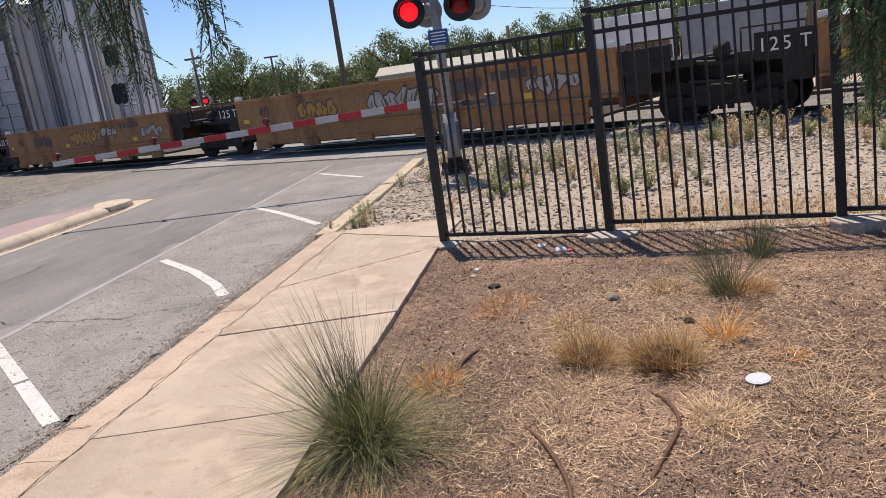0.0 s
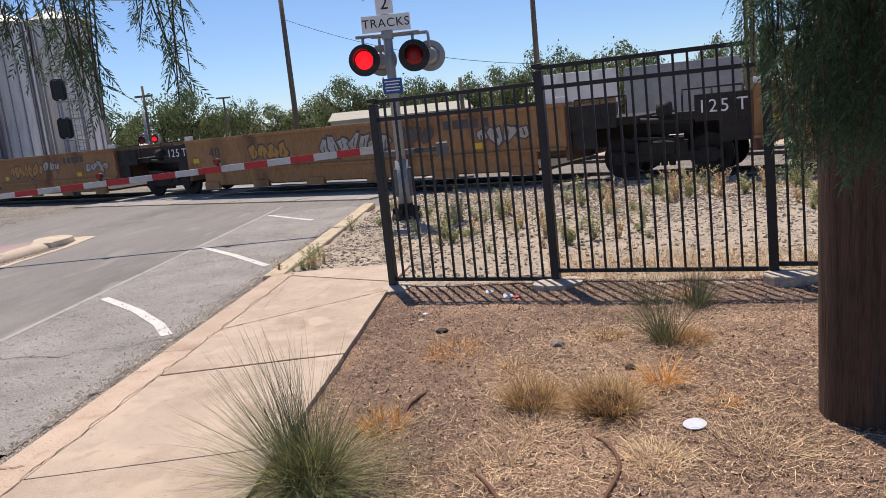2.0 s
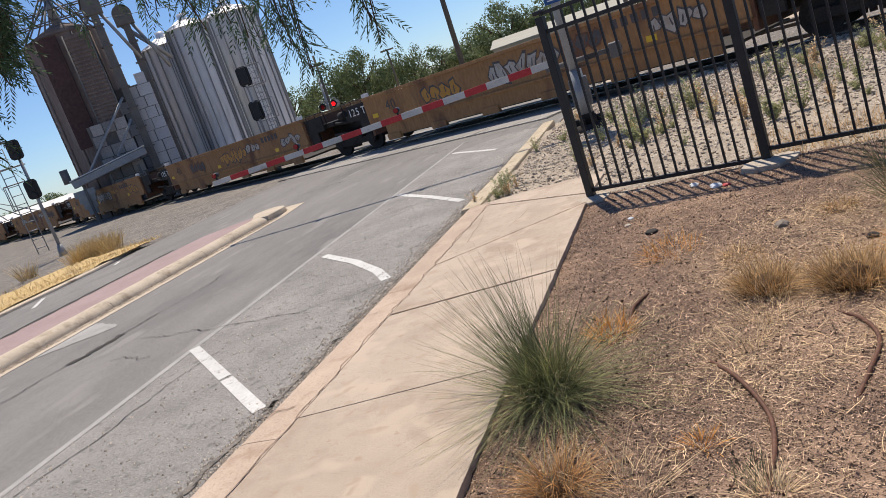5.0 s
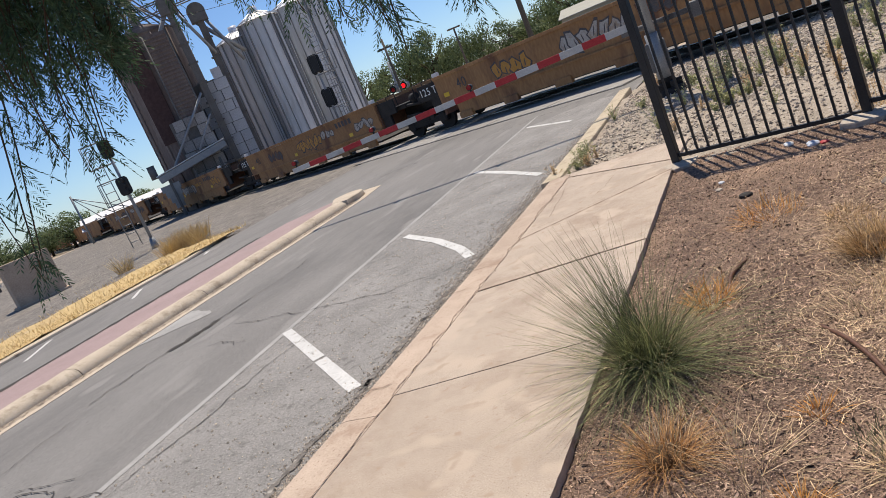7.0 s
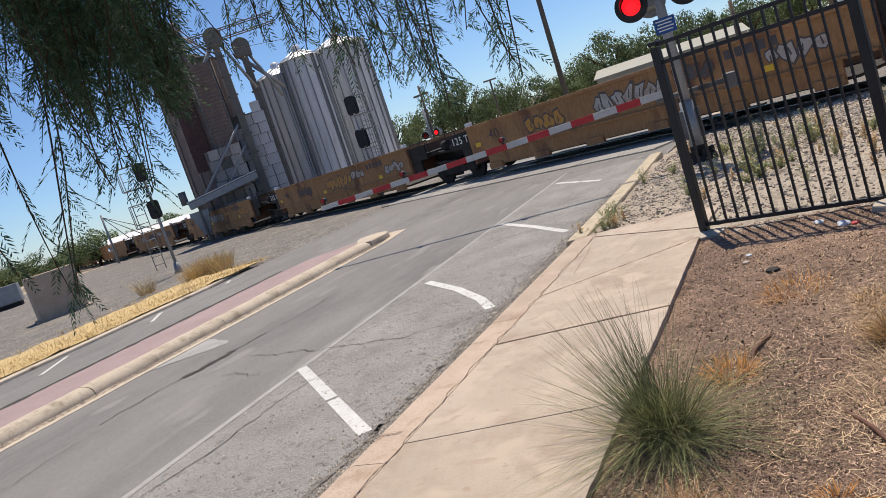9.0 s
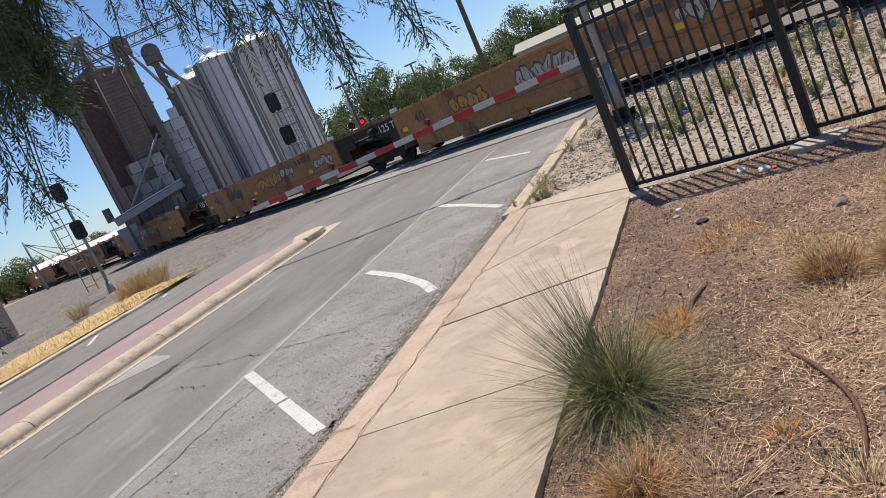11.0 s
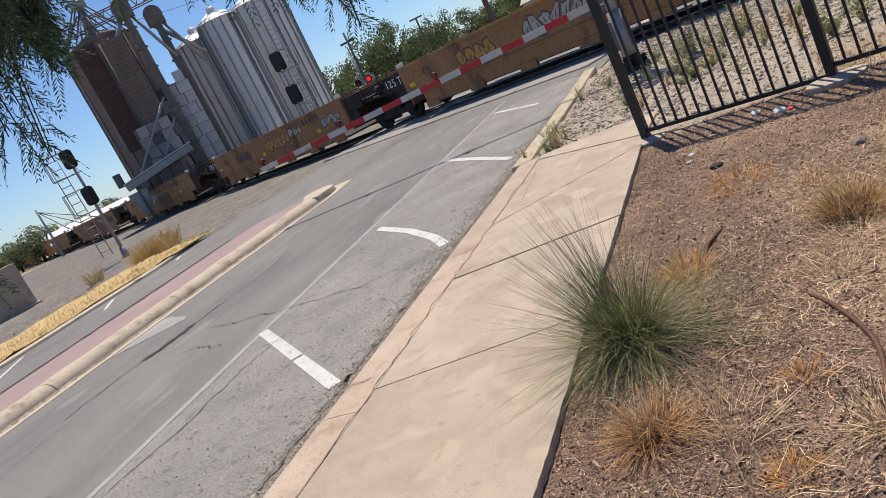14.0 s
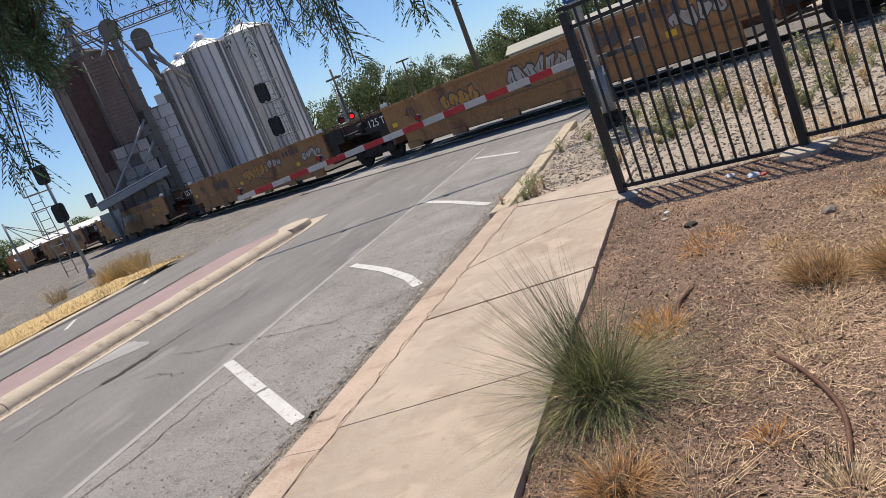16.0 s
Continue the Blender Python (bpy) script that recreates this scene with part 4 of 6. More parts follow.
        n = int(arm_len / 0.42)
        for k in range(n):
            a, b = 0.3 + k * 0.42, 0.3 + (k + 1) * 0.42
            h = 0.125 - 0.03 * k / n
            bm = bmesh.new()
            m = Matrix.Translation((arm_side * (a + b) / 2, 0.1, gate_z + dz * (a + b) / 2)) @ Euler((0, -arm_side * math.atan(dz), 0)).to_matrix().to_4x4()
            box(bm, (0, 0, 0), (0.421, 0.05, h), m)
            part("gate_arm_stripe", bm, M_RED if k % 2 else M_GATEW, th, "red stripe" if k % 2 else "white stripe")
        for f in (0.985, 0.72, 0.42):
            x = arm_side * (0.3 + n * 0.42 * f)
            z = gate_z + dz * abs(x) + 0.14
            bm = bmesh.new()
            rod(bm, (x, 0.04, z), (x, 0.16, z), 0.055, seg=14)
            rod(bm, (x, 0.1, z - 0.14), (x, 0.1, z), 0.02, seg=6)
            al = part("arm_lamp", bm, M_BLACK, th)
            bm = bmesh.new()
            rod(bm, (x, 0.015, z), (x, 0.04, z), 0.042, 0.046, 14)
            part("lens", bm, M_LENS, al)
    return th


p = bearing(8.25, 12.3)
near_signal = crossing_signal((p.x, p.y, 0.02), 5.4, 7.2, -1, True, 1.235, True, "railway crossing signal with red lamps and striped lowered gate")
near_signal.scale = (0.921, 0.921, 0.921)
p = bearing(26.6, 44)
far_signal = crossing_signal((p.x, p.y, -0.15), 28, 0, 1, False, 1.2, False, "far railway crossing signal beyond the train", 2.6, M_GREY)
far_signal.scale = (0.75, 0.75, 0.78)

# ---- railway block signals ----
def block_signal(at, rz, heads, label, size=1.0):
    th = thing("block_signal", at, label, "railway signal", "railway signals", rz=rz)
    top = heads[0]
    bm = bmesh.new()
    rod(bm, (0, 0, 0), (0, 0, top + 0.3), 0.06, 0.05, 10)
    rod(bm, (0, 0, -0.1), (0, 0, 0.4), 0.16, 0.1, 10)
    part("mast", bm, M_GREY, th)
    for z in heads:
        bm = bmesh.new()
        w, h = 0.55 * size, 0.86 * size
        out = [(w / 2 * max(-1, min(1, 1.35 * math.cos(a))), h / 2 * max(-1, min(1, 1.12 * math.sin(a)))) for a in np.linspace(0, math.tau, 25)[:-1]]
        f0 = [bm.verts.new((x, -0.12, z + y)) for x, y in out]
        f1 = [bm.verts.new((x, -0.17, z + y)) for x, y in out]
        bm.faces.new(f0[::-1])
        bm.faces.new(f1)
        for k in range(24):
            bm.faces.new((f0[k], f0[(k + 1) % 24], f1[(k + 1) % 24], f1[k]))
        box(bm, (0, -0.02, z), (0.3 * size, 0.2, 0.75 * size), bevel=0.03)
        for k in (-0.28, 0, 0.28):
            rod(bm, (0, -0.17, z + k * size), (0, -0.17 - 0.21 * size, z + k * size), 0.1 * size, 0.1 * size, 12)
        part("signal_head", bm, M_BLACK, th, "black oval backboard with three lamps")
    bm = bmesh.new()
    for x in (-0.75, -0.4):
        rod(bm, (x, 0.3, 0.3), (x, 0.3, top + 0.2), 0.018, seg=6)
    for k in range(int(top / 0.32)):
        rod(bm, (-0.75, 0.3, 0.5 + 0.32 * k), (-0.4, 0.3, 0.5 + 0.32 * k), 0.014, seg=6)
    part("ladder", bm, M_GREY, th)
    for z in heads:
        bm = bmesh.new()
        for y in (0.1, 0.4):
            rod(bm, (-0.85, y, z - 0.5), (0.05, y, z - 0.5), 0.02, seg=6)
            rod(bm, (-0.85, y, z + 0.35), (-0.2, y, z + 0.35), 0.016, seg=6)
        rod(bm, (-0.85, 0.1, z - 0.5), (-0.85, 0.1, z + 0.35), 0.016, seg=6)
        rod(bm, (-0.85, 0.4, z - 0.5), (-0.85, 0.4, z + 0.35), 0.016, seg=6)
        part("platform_rail", bm, M_GREY, th)
    return th


p = bearing(47.6, 29)
block_signal((p.x, p.y, -0.15), 40, (3.85, 2.45), "railway signal mast with two black oval heads", 0.78)
p = bearing(31.66, 34)
block_signal((p.x, p.y, -0.15), 208, (4.27, 2.74), "railway signal mast with black heads before the silos")

# ---- grain silos ----
def silo(az, dist, r, top, label, ribs=26, roof=1.1, ladder=False, sheet=M_SILO):
    p = bearing(az, dist)
    th = thing("grain_silo", (p.x, p.y, -0.2), label, "silo", "grain silos", rz=az)
    a1 = math.tau / ribs
    vs, fs = [], []
    for j in range(5):
        vs += [(r * math.cos(a1 * j / 4), r * math.sin(a1 * j / 4), 0), (r * math.cos(a1 * j / 4), r * math.sin(a1 * j / 4), top + 0.2)]
        if j:
            fs.append((2 * j - 2, 2 * j, 2 * j + 1, 2 * j - 1))
    first = from_lists("wall_sheet", vs, fs, sheet, th)
    for k in range(1, ribs):
        ob = new("wall_sheet", first.data)
        ob.parent = th
        ob.matrix_basis = pose(0, 0, 0, 0, 0, 360 * k / ribs)
    seams = bmesh.new()
    for k in range(ribs):
        a = k * math.tau / ribs
        box(seams, (r + 0.05, 0, top / 2 + 0.1), (0.12, 0.05, top + 0.2), pose(0, 0, 0, 0, 0, math.degrees(a)))
        if k % 4 == 0:
            box(seams, (r + 0.08, 0.14, top / 2 + 0.1), (0.16, 0.05, top + 0.2), pose(0, 0, 0, 0, 0, math.degrees(a)))
    tagged(part("seam", seams, M_SEAM, th), kind="stuff")
    bm = bmesh.new()
    g = bmesh.ops.create_cone(bm, cap_ends=True, segments=48, radius1=r + 0.18, radius2=0.35, depth=roof)
    bmesh.ops.translate(bm, vec=(0, 0, top + 0.2 + roof / 2), verts=g["verts"])
    roof_ob = part("roof", bm, M_SILO_ROOF, th, "bright conical sheet roof")
    bm = bmesh.new()
    for k in range(24):
        a = k * math.tau / 24
        rod(bm, ((r + 0.18) * math.cos(a), (r + 0.18) * math.sin(a), top + 0.23), (0.35 * math.cos(a), 0.35 * math.sin(a), top + 0.23 + roof), 0.03, seg=4)
    rod(bm, (0, 0, top + roof), (0, 0, top + roof + 0.6), 0.35, 0.3, 14)
    part("roof_rib", bm, M_SILO_ROOF, roof_ob)
    bm = bmesh.new()
    for k in range(40):
        a = k * math.tau / 40
        box(bm, (0, 0, 0), (0.1, 0.1, 0.7), pose(r * math.cos(a), r * math.sin(a), 0.35))
    rod(bm, (0, 0, 0.0), (0, 0, 0.5), r + 0.2, r + 0.2, 40)
    part("footing", bm, M_CARBROWN, th, "rusty brown footing ring")
    if ladder:
        bm = bmesh.new()
        for x in (-0.22, 0.22):
            rod(bm, (x + 0.25, -r - 0.2, 0.3), (x + 0.25, -r - 0.2, top), 0.025, seg=6)
        for k in range(int(top / 0.35)):
            rod(bm, (0.03, -r - 0.2, 0.4 + 0.35 * k), (0.47, -r - 0.2, 0.4 + 0.35 * k), 0.016, seg=6)
        part("ladder", bm, M_GREY, th)
    return th


# the tall silo's sheets are coloured darker, as if shaded beside the slim one
silo(31.25, 58, 2.05, 10.25, "tall galvanised grain silo with conical roof", 20, 0.75, True, M_SILO_DIM)
silo(34.2, 52.5, 1.3, 9.45, "slim galvanised ribbed grain silo beside a taller one", 14, 0.55)
silo(36.05, 54, 1.5, 8.95, "smaller galvanised silo behind a block tower", 16, 0.6)

# block tower: pale panels with dark joints
p = bearing(39.05, 49)
tower = thing("block_tower", (p.x, p.y, -0.2), "pale concrete block tower beside the silos", "tower", rz=32)
bm = bmesh.new()
box(bm, (0, 0, 3.4), (2.1, 2.0, 6.8))
part("core", bm, M_DKGREY, tower)
blk = {}
rnd = random.Random(4)
for side in (0, 1):
    for j in range(11):
        x = -1.12 + (0.25 if j % 2 else 0.0)
        first = True
        while x < 1.05:
            w = min(rnd.choice((0.6, 0.7, 0.9)) if not (first and j % 2) else 0.45, 1.12 - x)
            first = False
            if w > 0.15 and rnd.random() > 0.03 and not (j == 10 and x < 0.1):
                key = round(w, 1)
                if key not in blk:
                    bm = bmesh.new()
                    box(bm, (0, 0, 0), (key - 0.03, 0.16, 0.645), bevel=0.012)
                    ob = part("block", bm, M_BLOCK, tower)
                    blk[key] = ob.data
                else:
                    ob = new("block", blk[key])
                    ob.parent = tower
                off = rnd.uniform(0, 0.04)
                ob.matrix_basis = pose(x + w / 2, -1.03 - off, 0.35 + j * 0.67) if side == 0 else pose(-1.1 - off, -x - w / 2 + 0.02, 0.35 + j * 0.67, 0, 0, 90)
            x += w

# brown bin with its elevator legs
p = bearing(42.0, 50)
bin_ = thing("grain_bin", (p.x, p.y, -0.2), "dark rusty brown round grain bin", "grain bin", rz=42)
R = 2.25
n = 72
vs, fs, zs = [], [], np.linspace(0, 10.6, 54)
for j, z in enumerate(zs):
    for k in range(n):
        rr = R + (0.03 if j % 2 else 0)
        vs.append((rr * math.cos(k * math.tau / n), rr * math.sin(k * math.tau / n), z))
for j in range(len(zs) - 1):
    for k in range(n):
        fs.append((j * n + k, j * n + (k + 1) % n, (j + 1) * n + (k + 1) % n, (j + 1) * n + k))
from_lists("bin_wall", vs, fs, M_BIN, bin_, smooth=True)
bm = bmesh.new()   # dark painted strip down the front
arc = [radians(-131 + k * 4.0) for k in range(9)]
prism(bm, [(R * math.cos(a), R * math.sin(a)) for a in arc] + [((R + 0.12) * math.cos(a), (R + 0.12) * math.sin(a)) for a in reversed(arc)], 4.2, 10.55)
bmesh.ops.recalc_face_normals(bm, faces=bm.faces)
part("painted_strip", bm, M_MAROON, bin_, "dark maroon vertical strip")
bm = bmesh.new()
rod(bm, (0, 0, 10.6), (0, 0, 11.5), R + 0.12, 0.4, 40)
part("roof", bm, M_BIN, bin_)
for k in range(14):
    a = k * math.tau / 14
    bm = bmesh.new()
    rod(bm, (R * 1.02 * math.cos(a), R * 1.02 * math.sin(a), 0), (R * 1.02 * math.cos(a), R * 1.02 * math.sin(a), 10.6), 0.06, seg=6)
    part("wall_stiffener", bm, M_BIN, bin_)
p = bearing(41.25, 47.3)
stair = thing("ribbed_casing", (p.x, p.y, -0.2), "rusty brown ribbed casing against the brown bin", "casing", rz=40)
bm = bmesh.new()
box(bm, (0, 0.12, 7.2), (1.35, 0.4, 6.2))
part("backing", bm, M_BIN, stair)
for k in range(27):
    bm = bmesh.new()
    box(bm, (0, -0.1, 4.25 + k * 0.225), (1.3, 0.1, 0.11), bevel=0.015)
    part("slat", bm, M_BIN, stair, "dull brown slat")
bm = bmesh.new()
for x, y in ((-0.68, -0.12), (0.68, -0.12), (0.68, 0.3), (-0.68, 0.3)):
    rod(bm, (x, y, 0), (x, y, 10.3), 0.05, seg=6)
part("frame", bm, M_DKGREY, stair)
for az, top, d in ((39.6, 12.0, 47.5), (37.9, 11.2, 48.5)):
    p = bearing(az, d)
    leg = thing("bucket_elevator", (p.x, p.y, -0.2), "grey bucket elevator leg rising above the bins", "grain elevator", "elevator legs", rz=38)
    bm = bmesh.new()
    box(bm, (0, 0, top / 2 - 0.3), (0.42, 0.34, top - 0.6), bevel=0.02)
    part("leg_casing", bm, M_DKGREY, leg)
    bm = bmesh.new()
    for k in range(int(top / 1.2)):
        box(bm, (0, 0, 0.8 + k * 1.2), (0.62, 0.47, 0.07))
    tagged(part("flange", bm, M_DKGREY, leg), kind="stuff")
    bm = bmesh.new()
    rod(bm, (0, -0.25, top - 0.4), (0, 0.25, top - 0.4), 0.55, 0.55, 18)
    box(bm, (0, 0, top - 0.75), (1.05, 0.55, 0.5), bevel=0.04)
    part("head_casing", bm, M_DKGREY, leg)
    bm = bmesh.new()
    rod(bm, (-0.3, 0, top - 0.9), (-2.4 if az > 39 else 1.8, 0.6, top - 3.4), 0.13, 0.13, 10)
    rod(bm, (0.3, 0, top - 0.9), (1.5, 0.4, top - 3.9), 0.1, 0.1, 10)
    part("spout", bm, M_GREY, leg)
# truss on top of the bin and loading spouts at its foot
p = bearing(42.0, 50)
gantry = thing("roof_gantry", (p.x, p.y, 10.4), "tangled grey pipes and truss on the bin roof", "gantry", rz=42)
rnd = random.Random(8)
for k in range(13):
    bm = bmesh.new()
    a = k * math.tau / 13
    rod(bm, (R * math.cos(a), R * math.sin(a), 0.2), (0.35 * math.cos(a), 0.35 * math.sin(a), 2.2 + rnd.uniform(-0.3, 0.4)), 0.05, seg=6)
    part("spout", bm, M_DKGREY, gantry)
bm = bmesh.new()
rod(bm, (0, 0, 0.9), (0, 0, 3.0), 0.3, 0.2, 10)
box(bm, (0, 0, 2.6), (0.9, 0.9, 0.35), bevel=0.05)
part("distributor", bm, M_GREY, gantry)
bm = bmesh.new()
for y in (-0.3, 0.3):
    for z in (1.0, 1.6):
        rod(bm, (-2.4, y, z), (6.2, y, z + 0.5), 0.04, seg=6)
for k in range(16):
    x = -2.3 + k * 0.53
    rod(bm, (x, -0.3, 1.0 + 0.031 * k), (x + 0.26, -0.3, 1.62 + 0.031 * k), 0.025, seg=5)
    rod(bm, (x + 0.26, -0.3, 1.62 + 0.031 * k), (x + 0.53, -0.3, 1.03 + 0.031 * k), 0.025, seg=5)
part("catwalk_truss", bm, M_DKGREY, gantry)
bm = bmesh.new()
for x in (-2.5, -2.9):
    rod(bm, (x, 0.3, -0.2), (x, 0.3, 2.2), 0.04, seg=6)
box(bm, (-2.7, 0.3, 1.9), (0.9, 0.6, 0.3), bevel=0.03)
part("side_platform", bm, M_DKGREY, gantry)
p = bearing(41.9, 46.3)
spout = thing("loading_spout", (p.x, p.y, -0.2), "grey inclined conveyor and pipes at the bin foot", "conveyor", rz=41)
for a, b, r in (((-1.75, 0, 2.7), (1.55, 0.35, 6.2), 0.075), ((0.1, -0.1, 3.2), (1.5, 0.2, 4.9), 0.065)):
    bm = bmesh.new()
    rod(bm, a, b, r, seg=8)
    part("pipe", bm, M_GREY, spout, "grey diagonal pipe")
way = Matrix.Translation((-0.55, -0.2, 2.72)) @ Euler((0, -radians(8), 0)).to_matrix().to_4x4()
bm = bmesh.new()
box(bm, (0, 0, 0), (4.3, 0.9, 0.42), way, bevel=0.04)
part("conveyor_trough", bm, M_GREY, spout, "grey conveyor trough")
bm = bmesh.new()
box(bm, (0, 0, 0.26), (4.4, 1.0, 0.06), way, bevel=0.02)
part("conveyor_cover", bm, M_PALE, spout, "pale sheet cover")
for x in (-2.2, -0.7, 0.9):
    bm = bmesh.new()
    box(bm, (x, -0.15, 1.2), (0.14, 0.5, 2.4), bevel=0.01)
    part("support", bm, M_DKGREY, spout)
bm = bmesh.new()
for k in range(4):
    box(bm, (-2.3 + 0.02 * k, 0.1, 1.85 - 0.36 * k), (1.1 - 0.2 * k, 0.9 - 0.15 * k, 0.36))
part("hopper", bm, M_GREY, spout, "grey stepped hopper")
bm = bmesh.new()
rod(bm, (-2.9, 0.3, 2.6), (-2.9, 0.3, 3.4), 0.22, seg=12)
part("fan_housing", bm, M_DKGREY, spout)
bm = bmesh.new()
box(bm, (0.15, 1.0, 2.6), (2.1, 0.8, 5.2))
pit = part("pit_shed", bm, M_DKGREY, spout, "block-walled shed at the bin foot")
bm = bmesh.new()
box(bm, (0, 0, 0), (0.62, 0.12, 0.62), bevel=0.015)
first = part("block", bm, M_PITBLOCK, pit)
first.matrix_basis = pose(-0.5, 0.55, 0.35)
rnd = random.Random(14)
for j in range(8):
    for k in range(3):
        if j + k and rnd.random() > 0.14:
            ob = new("block", first.data)
            ob.parent = pit
            ob.matrix_basis = pose(-0.5 + 0.66 * k + (0.1 if j % 2 else 0), 0.55 - rnd.uniform(0, 0.12), 0.35 + 0.65 * j)

# ---- poles, lamp, wires ----
def pole(az, dist, top, r, label, arms=False):
    p = bearing(az, dist)
    th = thing("utility_pole", (p.x, p.y, -0.25), label, "utility pole", "utility poles")
    bm = bmesh.new()
    rod(bm, (0, 0, 0), (0, 0, top), r, r * 0.72, 12)
    part("pole", bm, M_WOODPOLE, th)
    if arms:
        bm = bmesh.new()
        box(bm, (0, 0, top - 0.5), (2.0 if top > 6 else 0.9, 0.08, 0.1))
        part("crossarm", bm, M_WOODPOLE, th)
    return th


pole(16.05, 38, 9.5, 0.15, "tall weathered wooden utility pole", True)
pole(-2.3, 34, 9.0, 0.14, "weathered wooden utility pole behind the train", True)
pole(-17.2, 40, 8.0, 0.14, "wooden utility pole beyond the fence")
pole(-16.8, 41, 8.0, 0.12, "wooden utility pole beyond the fence")
pole(3.6, 60, 4.6, 0.2, "short dark post among trees")
pole(26.4, 40, 4.7, 0.08, "wooden post with insulators beside the crossing", True)
pole(-7.0, 60, 5.2, 0.12, "thin distant utility pole")
p = bearing(21.1, 62)
th = thing("street_lamp", (p.x, p.y, -0.2), "tall grey street lamp before the trees", "street lamp", rz=21)
bm = bmesh.new()
rod(bm, (0, 0, 0), (0, 0, 4.8), 0.1, 0.07, 8)
part("pole", bm, M_WOODPOLE, th)
bm = bmesh.new()
box(bm, (0, 0, 4.82), (1.1, 0.3, 0.12), bevel=0.03)
part("lamp_head", bm, M_WOODPOLE, th)


def wire(a, b, sag, r=0.012):
    bm = bmesh.new()
    a, b = Vector(a), Vector(b)
    tube(bm, [a.lerp(b, k / 16) - Vector((0, 0, sag * 4 * (k / 16) * (1 - k / 16))) for k in range(17)], r, 5)
    tagged(part("overhead_wire", bm, M_BLACK), "thin black overhead wire", "wire", "overhead wires")


wire(bearing(16.05, 38, 8.2), bearing(47, 45, 11.0), 0.9)
wire(bearing(16.05, 38, 6.9), bearing(-2.3, 34, 3.4), 0.5)
p = bearing(51.0, 70)
th = thing("guyed_antenna", (p.x, p.y, -0.2), "thin distant mast with slanting stays", "mast", rz=51)
bm = bmesh.new()
rod(bm, (0, 0, 0), (0, 0, 4.4), 0.1, 0.08, 8)
part("mast", bm, M_GREY, th)
for k in (1.5, 2.6, 3.8):
    bm = bmesh.new()
    rod(bm, (0, 0, 4.2), (k, 0, 1.8), 0.04, seg=5)
    part("stay", bm, M_GREY, th)

# ---- sheds and trailers beyond the tracks ----
def shed(az0, az1, dist, z, label, wall, roof, gable=0.6, depth=6, name="shed"):
    a, b = bearing(az0, dist), bearing(az1, dist)
    c = (a + b) / 2
    w = (b - a).length
    th = thing(name, (c.x, c.y, -0.2), label, name, rz=math.degrees(math.atan2((b - a).y, (b - a).x)))
    bm = bmesh.new()
    box(bm, (0, depth / 2, (z + 0.2) / 2 - gable / 2), (w, depth, z + 0.2 - gable))
    walls = part("wall", bm, wall, th)
    zt = z + 0.2 - gable
    bm = bmesh.new()
    vs = [(-w / 2 - 0.2, -0.3, zt), (w / 2 + 0.2, -0.3, zt), (w / 2 + 0.2, depth / 2, zt + gable), (-w / 2 - 0.2, depth / 2, zt + gable), (w / 2 + 0.2, depth + 0.3, zt), (-w / 2 - 0.2, depth + 0.3, zt)]
    v = [bm.verts.new(q) for q in vs] + [bm.verts.new((x, y, zz + 0.08)) for x, y, zz in vs]
    for f in ((0, 1, 2, 3), (3, 2, 4, 5), (9, 8, 7, 6), (11, 10, 8, 9), (0, 6, 7, 1), (4, 10, 11, 5), (1, 7, 8, 2), (2, 8, 10, 4), (3, 9, 6, 0), (5, 11, 9, 3)):
        bm.faces.new([v[i] for i in f])
    part("roof", bm, roof, th)
    for k in range(max(1, int(w / 3.5))):
        bm = bmesh.new()
        box(bm, (-w / 2 + 1.6 + k * 3.5, -0.03, (zt) * 0.55), (1.1, 0.08, 0.8))
        part("window", bm, M_GLASSDARK, walls, "dark window")
    return th


shed(13.6, 3.0, 62, 2.6, "low beige warehouse with a pale metal roof", M_BEIGE, M_BEIGE, 0.7, 9, "warehouse")
shed(51.2, 45.4, 78, 2.05, "low pale shed with a light metal roof", M_BEIGE, M_PALE, 1.1, 9)
shed(20.0, 15.5, 90, 2.4, "distant small white house", M_PALE, M_BEIGE, 0.6, 6, "house")
for az0, az1, z, m, lab in ((-2.6, -8.2, 2.75, M_PALE, "white freight trailer parked beyond the train"), (-8.5, -16.6, 2.7, M_GREY, "grey freight trailer parked beyond the train")):
    a, b = bearing(az0, 31), bearing(az1, 31)
    c, w = (a + b) / 2, (b - a).length
    th = thing("freight_trailer", (c.x, c.y, -0.2), lab, "trailer", "parked trailers", rz=math.degrees(math.atan2((b - a).y, (b - a).x)))
    bm = bmesh.new()
    box(bm, (0, 1.2, (z + 1.2) / 2), (w, 2.4, z - 0.8), bevel=0.04)
    body = part("body", bm, m, th)
    bm = bmesh.new()
    for k in range(int(w / 0.6)):
        box(bm, (-w / 2 + 0.4 + k * 0.6, -0.015, (z + 1.2) / 2), (0.05, 0.04, z - 0.95))
    part("side_rib", bm, m, body)
    for k in (-0.8, -0.6, 0.7):
        bm = bmesh.new()
        rod(bm, (k * w / 2, 0.1, 0.5), (k * w / 2, 0.4, 0.5), 0.5, seg=18)
        part("wheel", bm, M_BLACK, th)
    bm = bmesh.new()
    box(bm, (0, 1.2, 0.9), (w * 0.95, 0.9, 0.25))
    part("chassis", bm, M_CARDARK, th)
    if m is M_PALE:
        for k in range(7):
            bm = bmesh.new()
            box(bm, (-1.4 + k * 0.3 + (0.2 if k > 3 else 0), -0.045, 1.75), (0.17, 0.01, 0.14))
            part("lettering_bar", bm, M_GRAF_D, body, "dark lettering bar")
bm = bmesh.new()
box(bm, (0, 0, 0.8), (1.55, 1.1, 1.6), bevel=0.05)
box(bm, (0, -0.05, 0.05), (1.75, 1.3, 0.14), bevel=0.02)
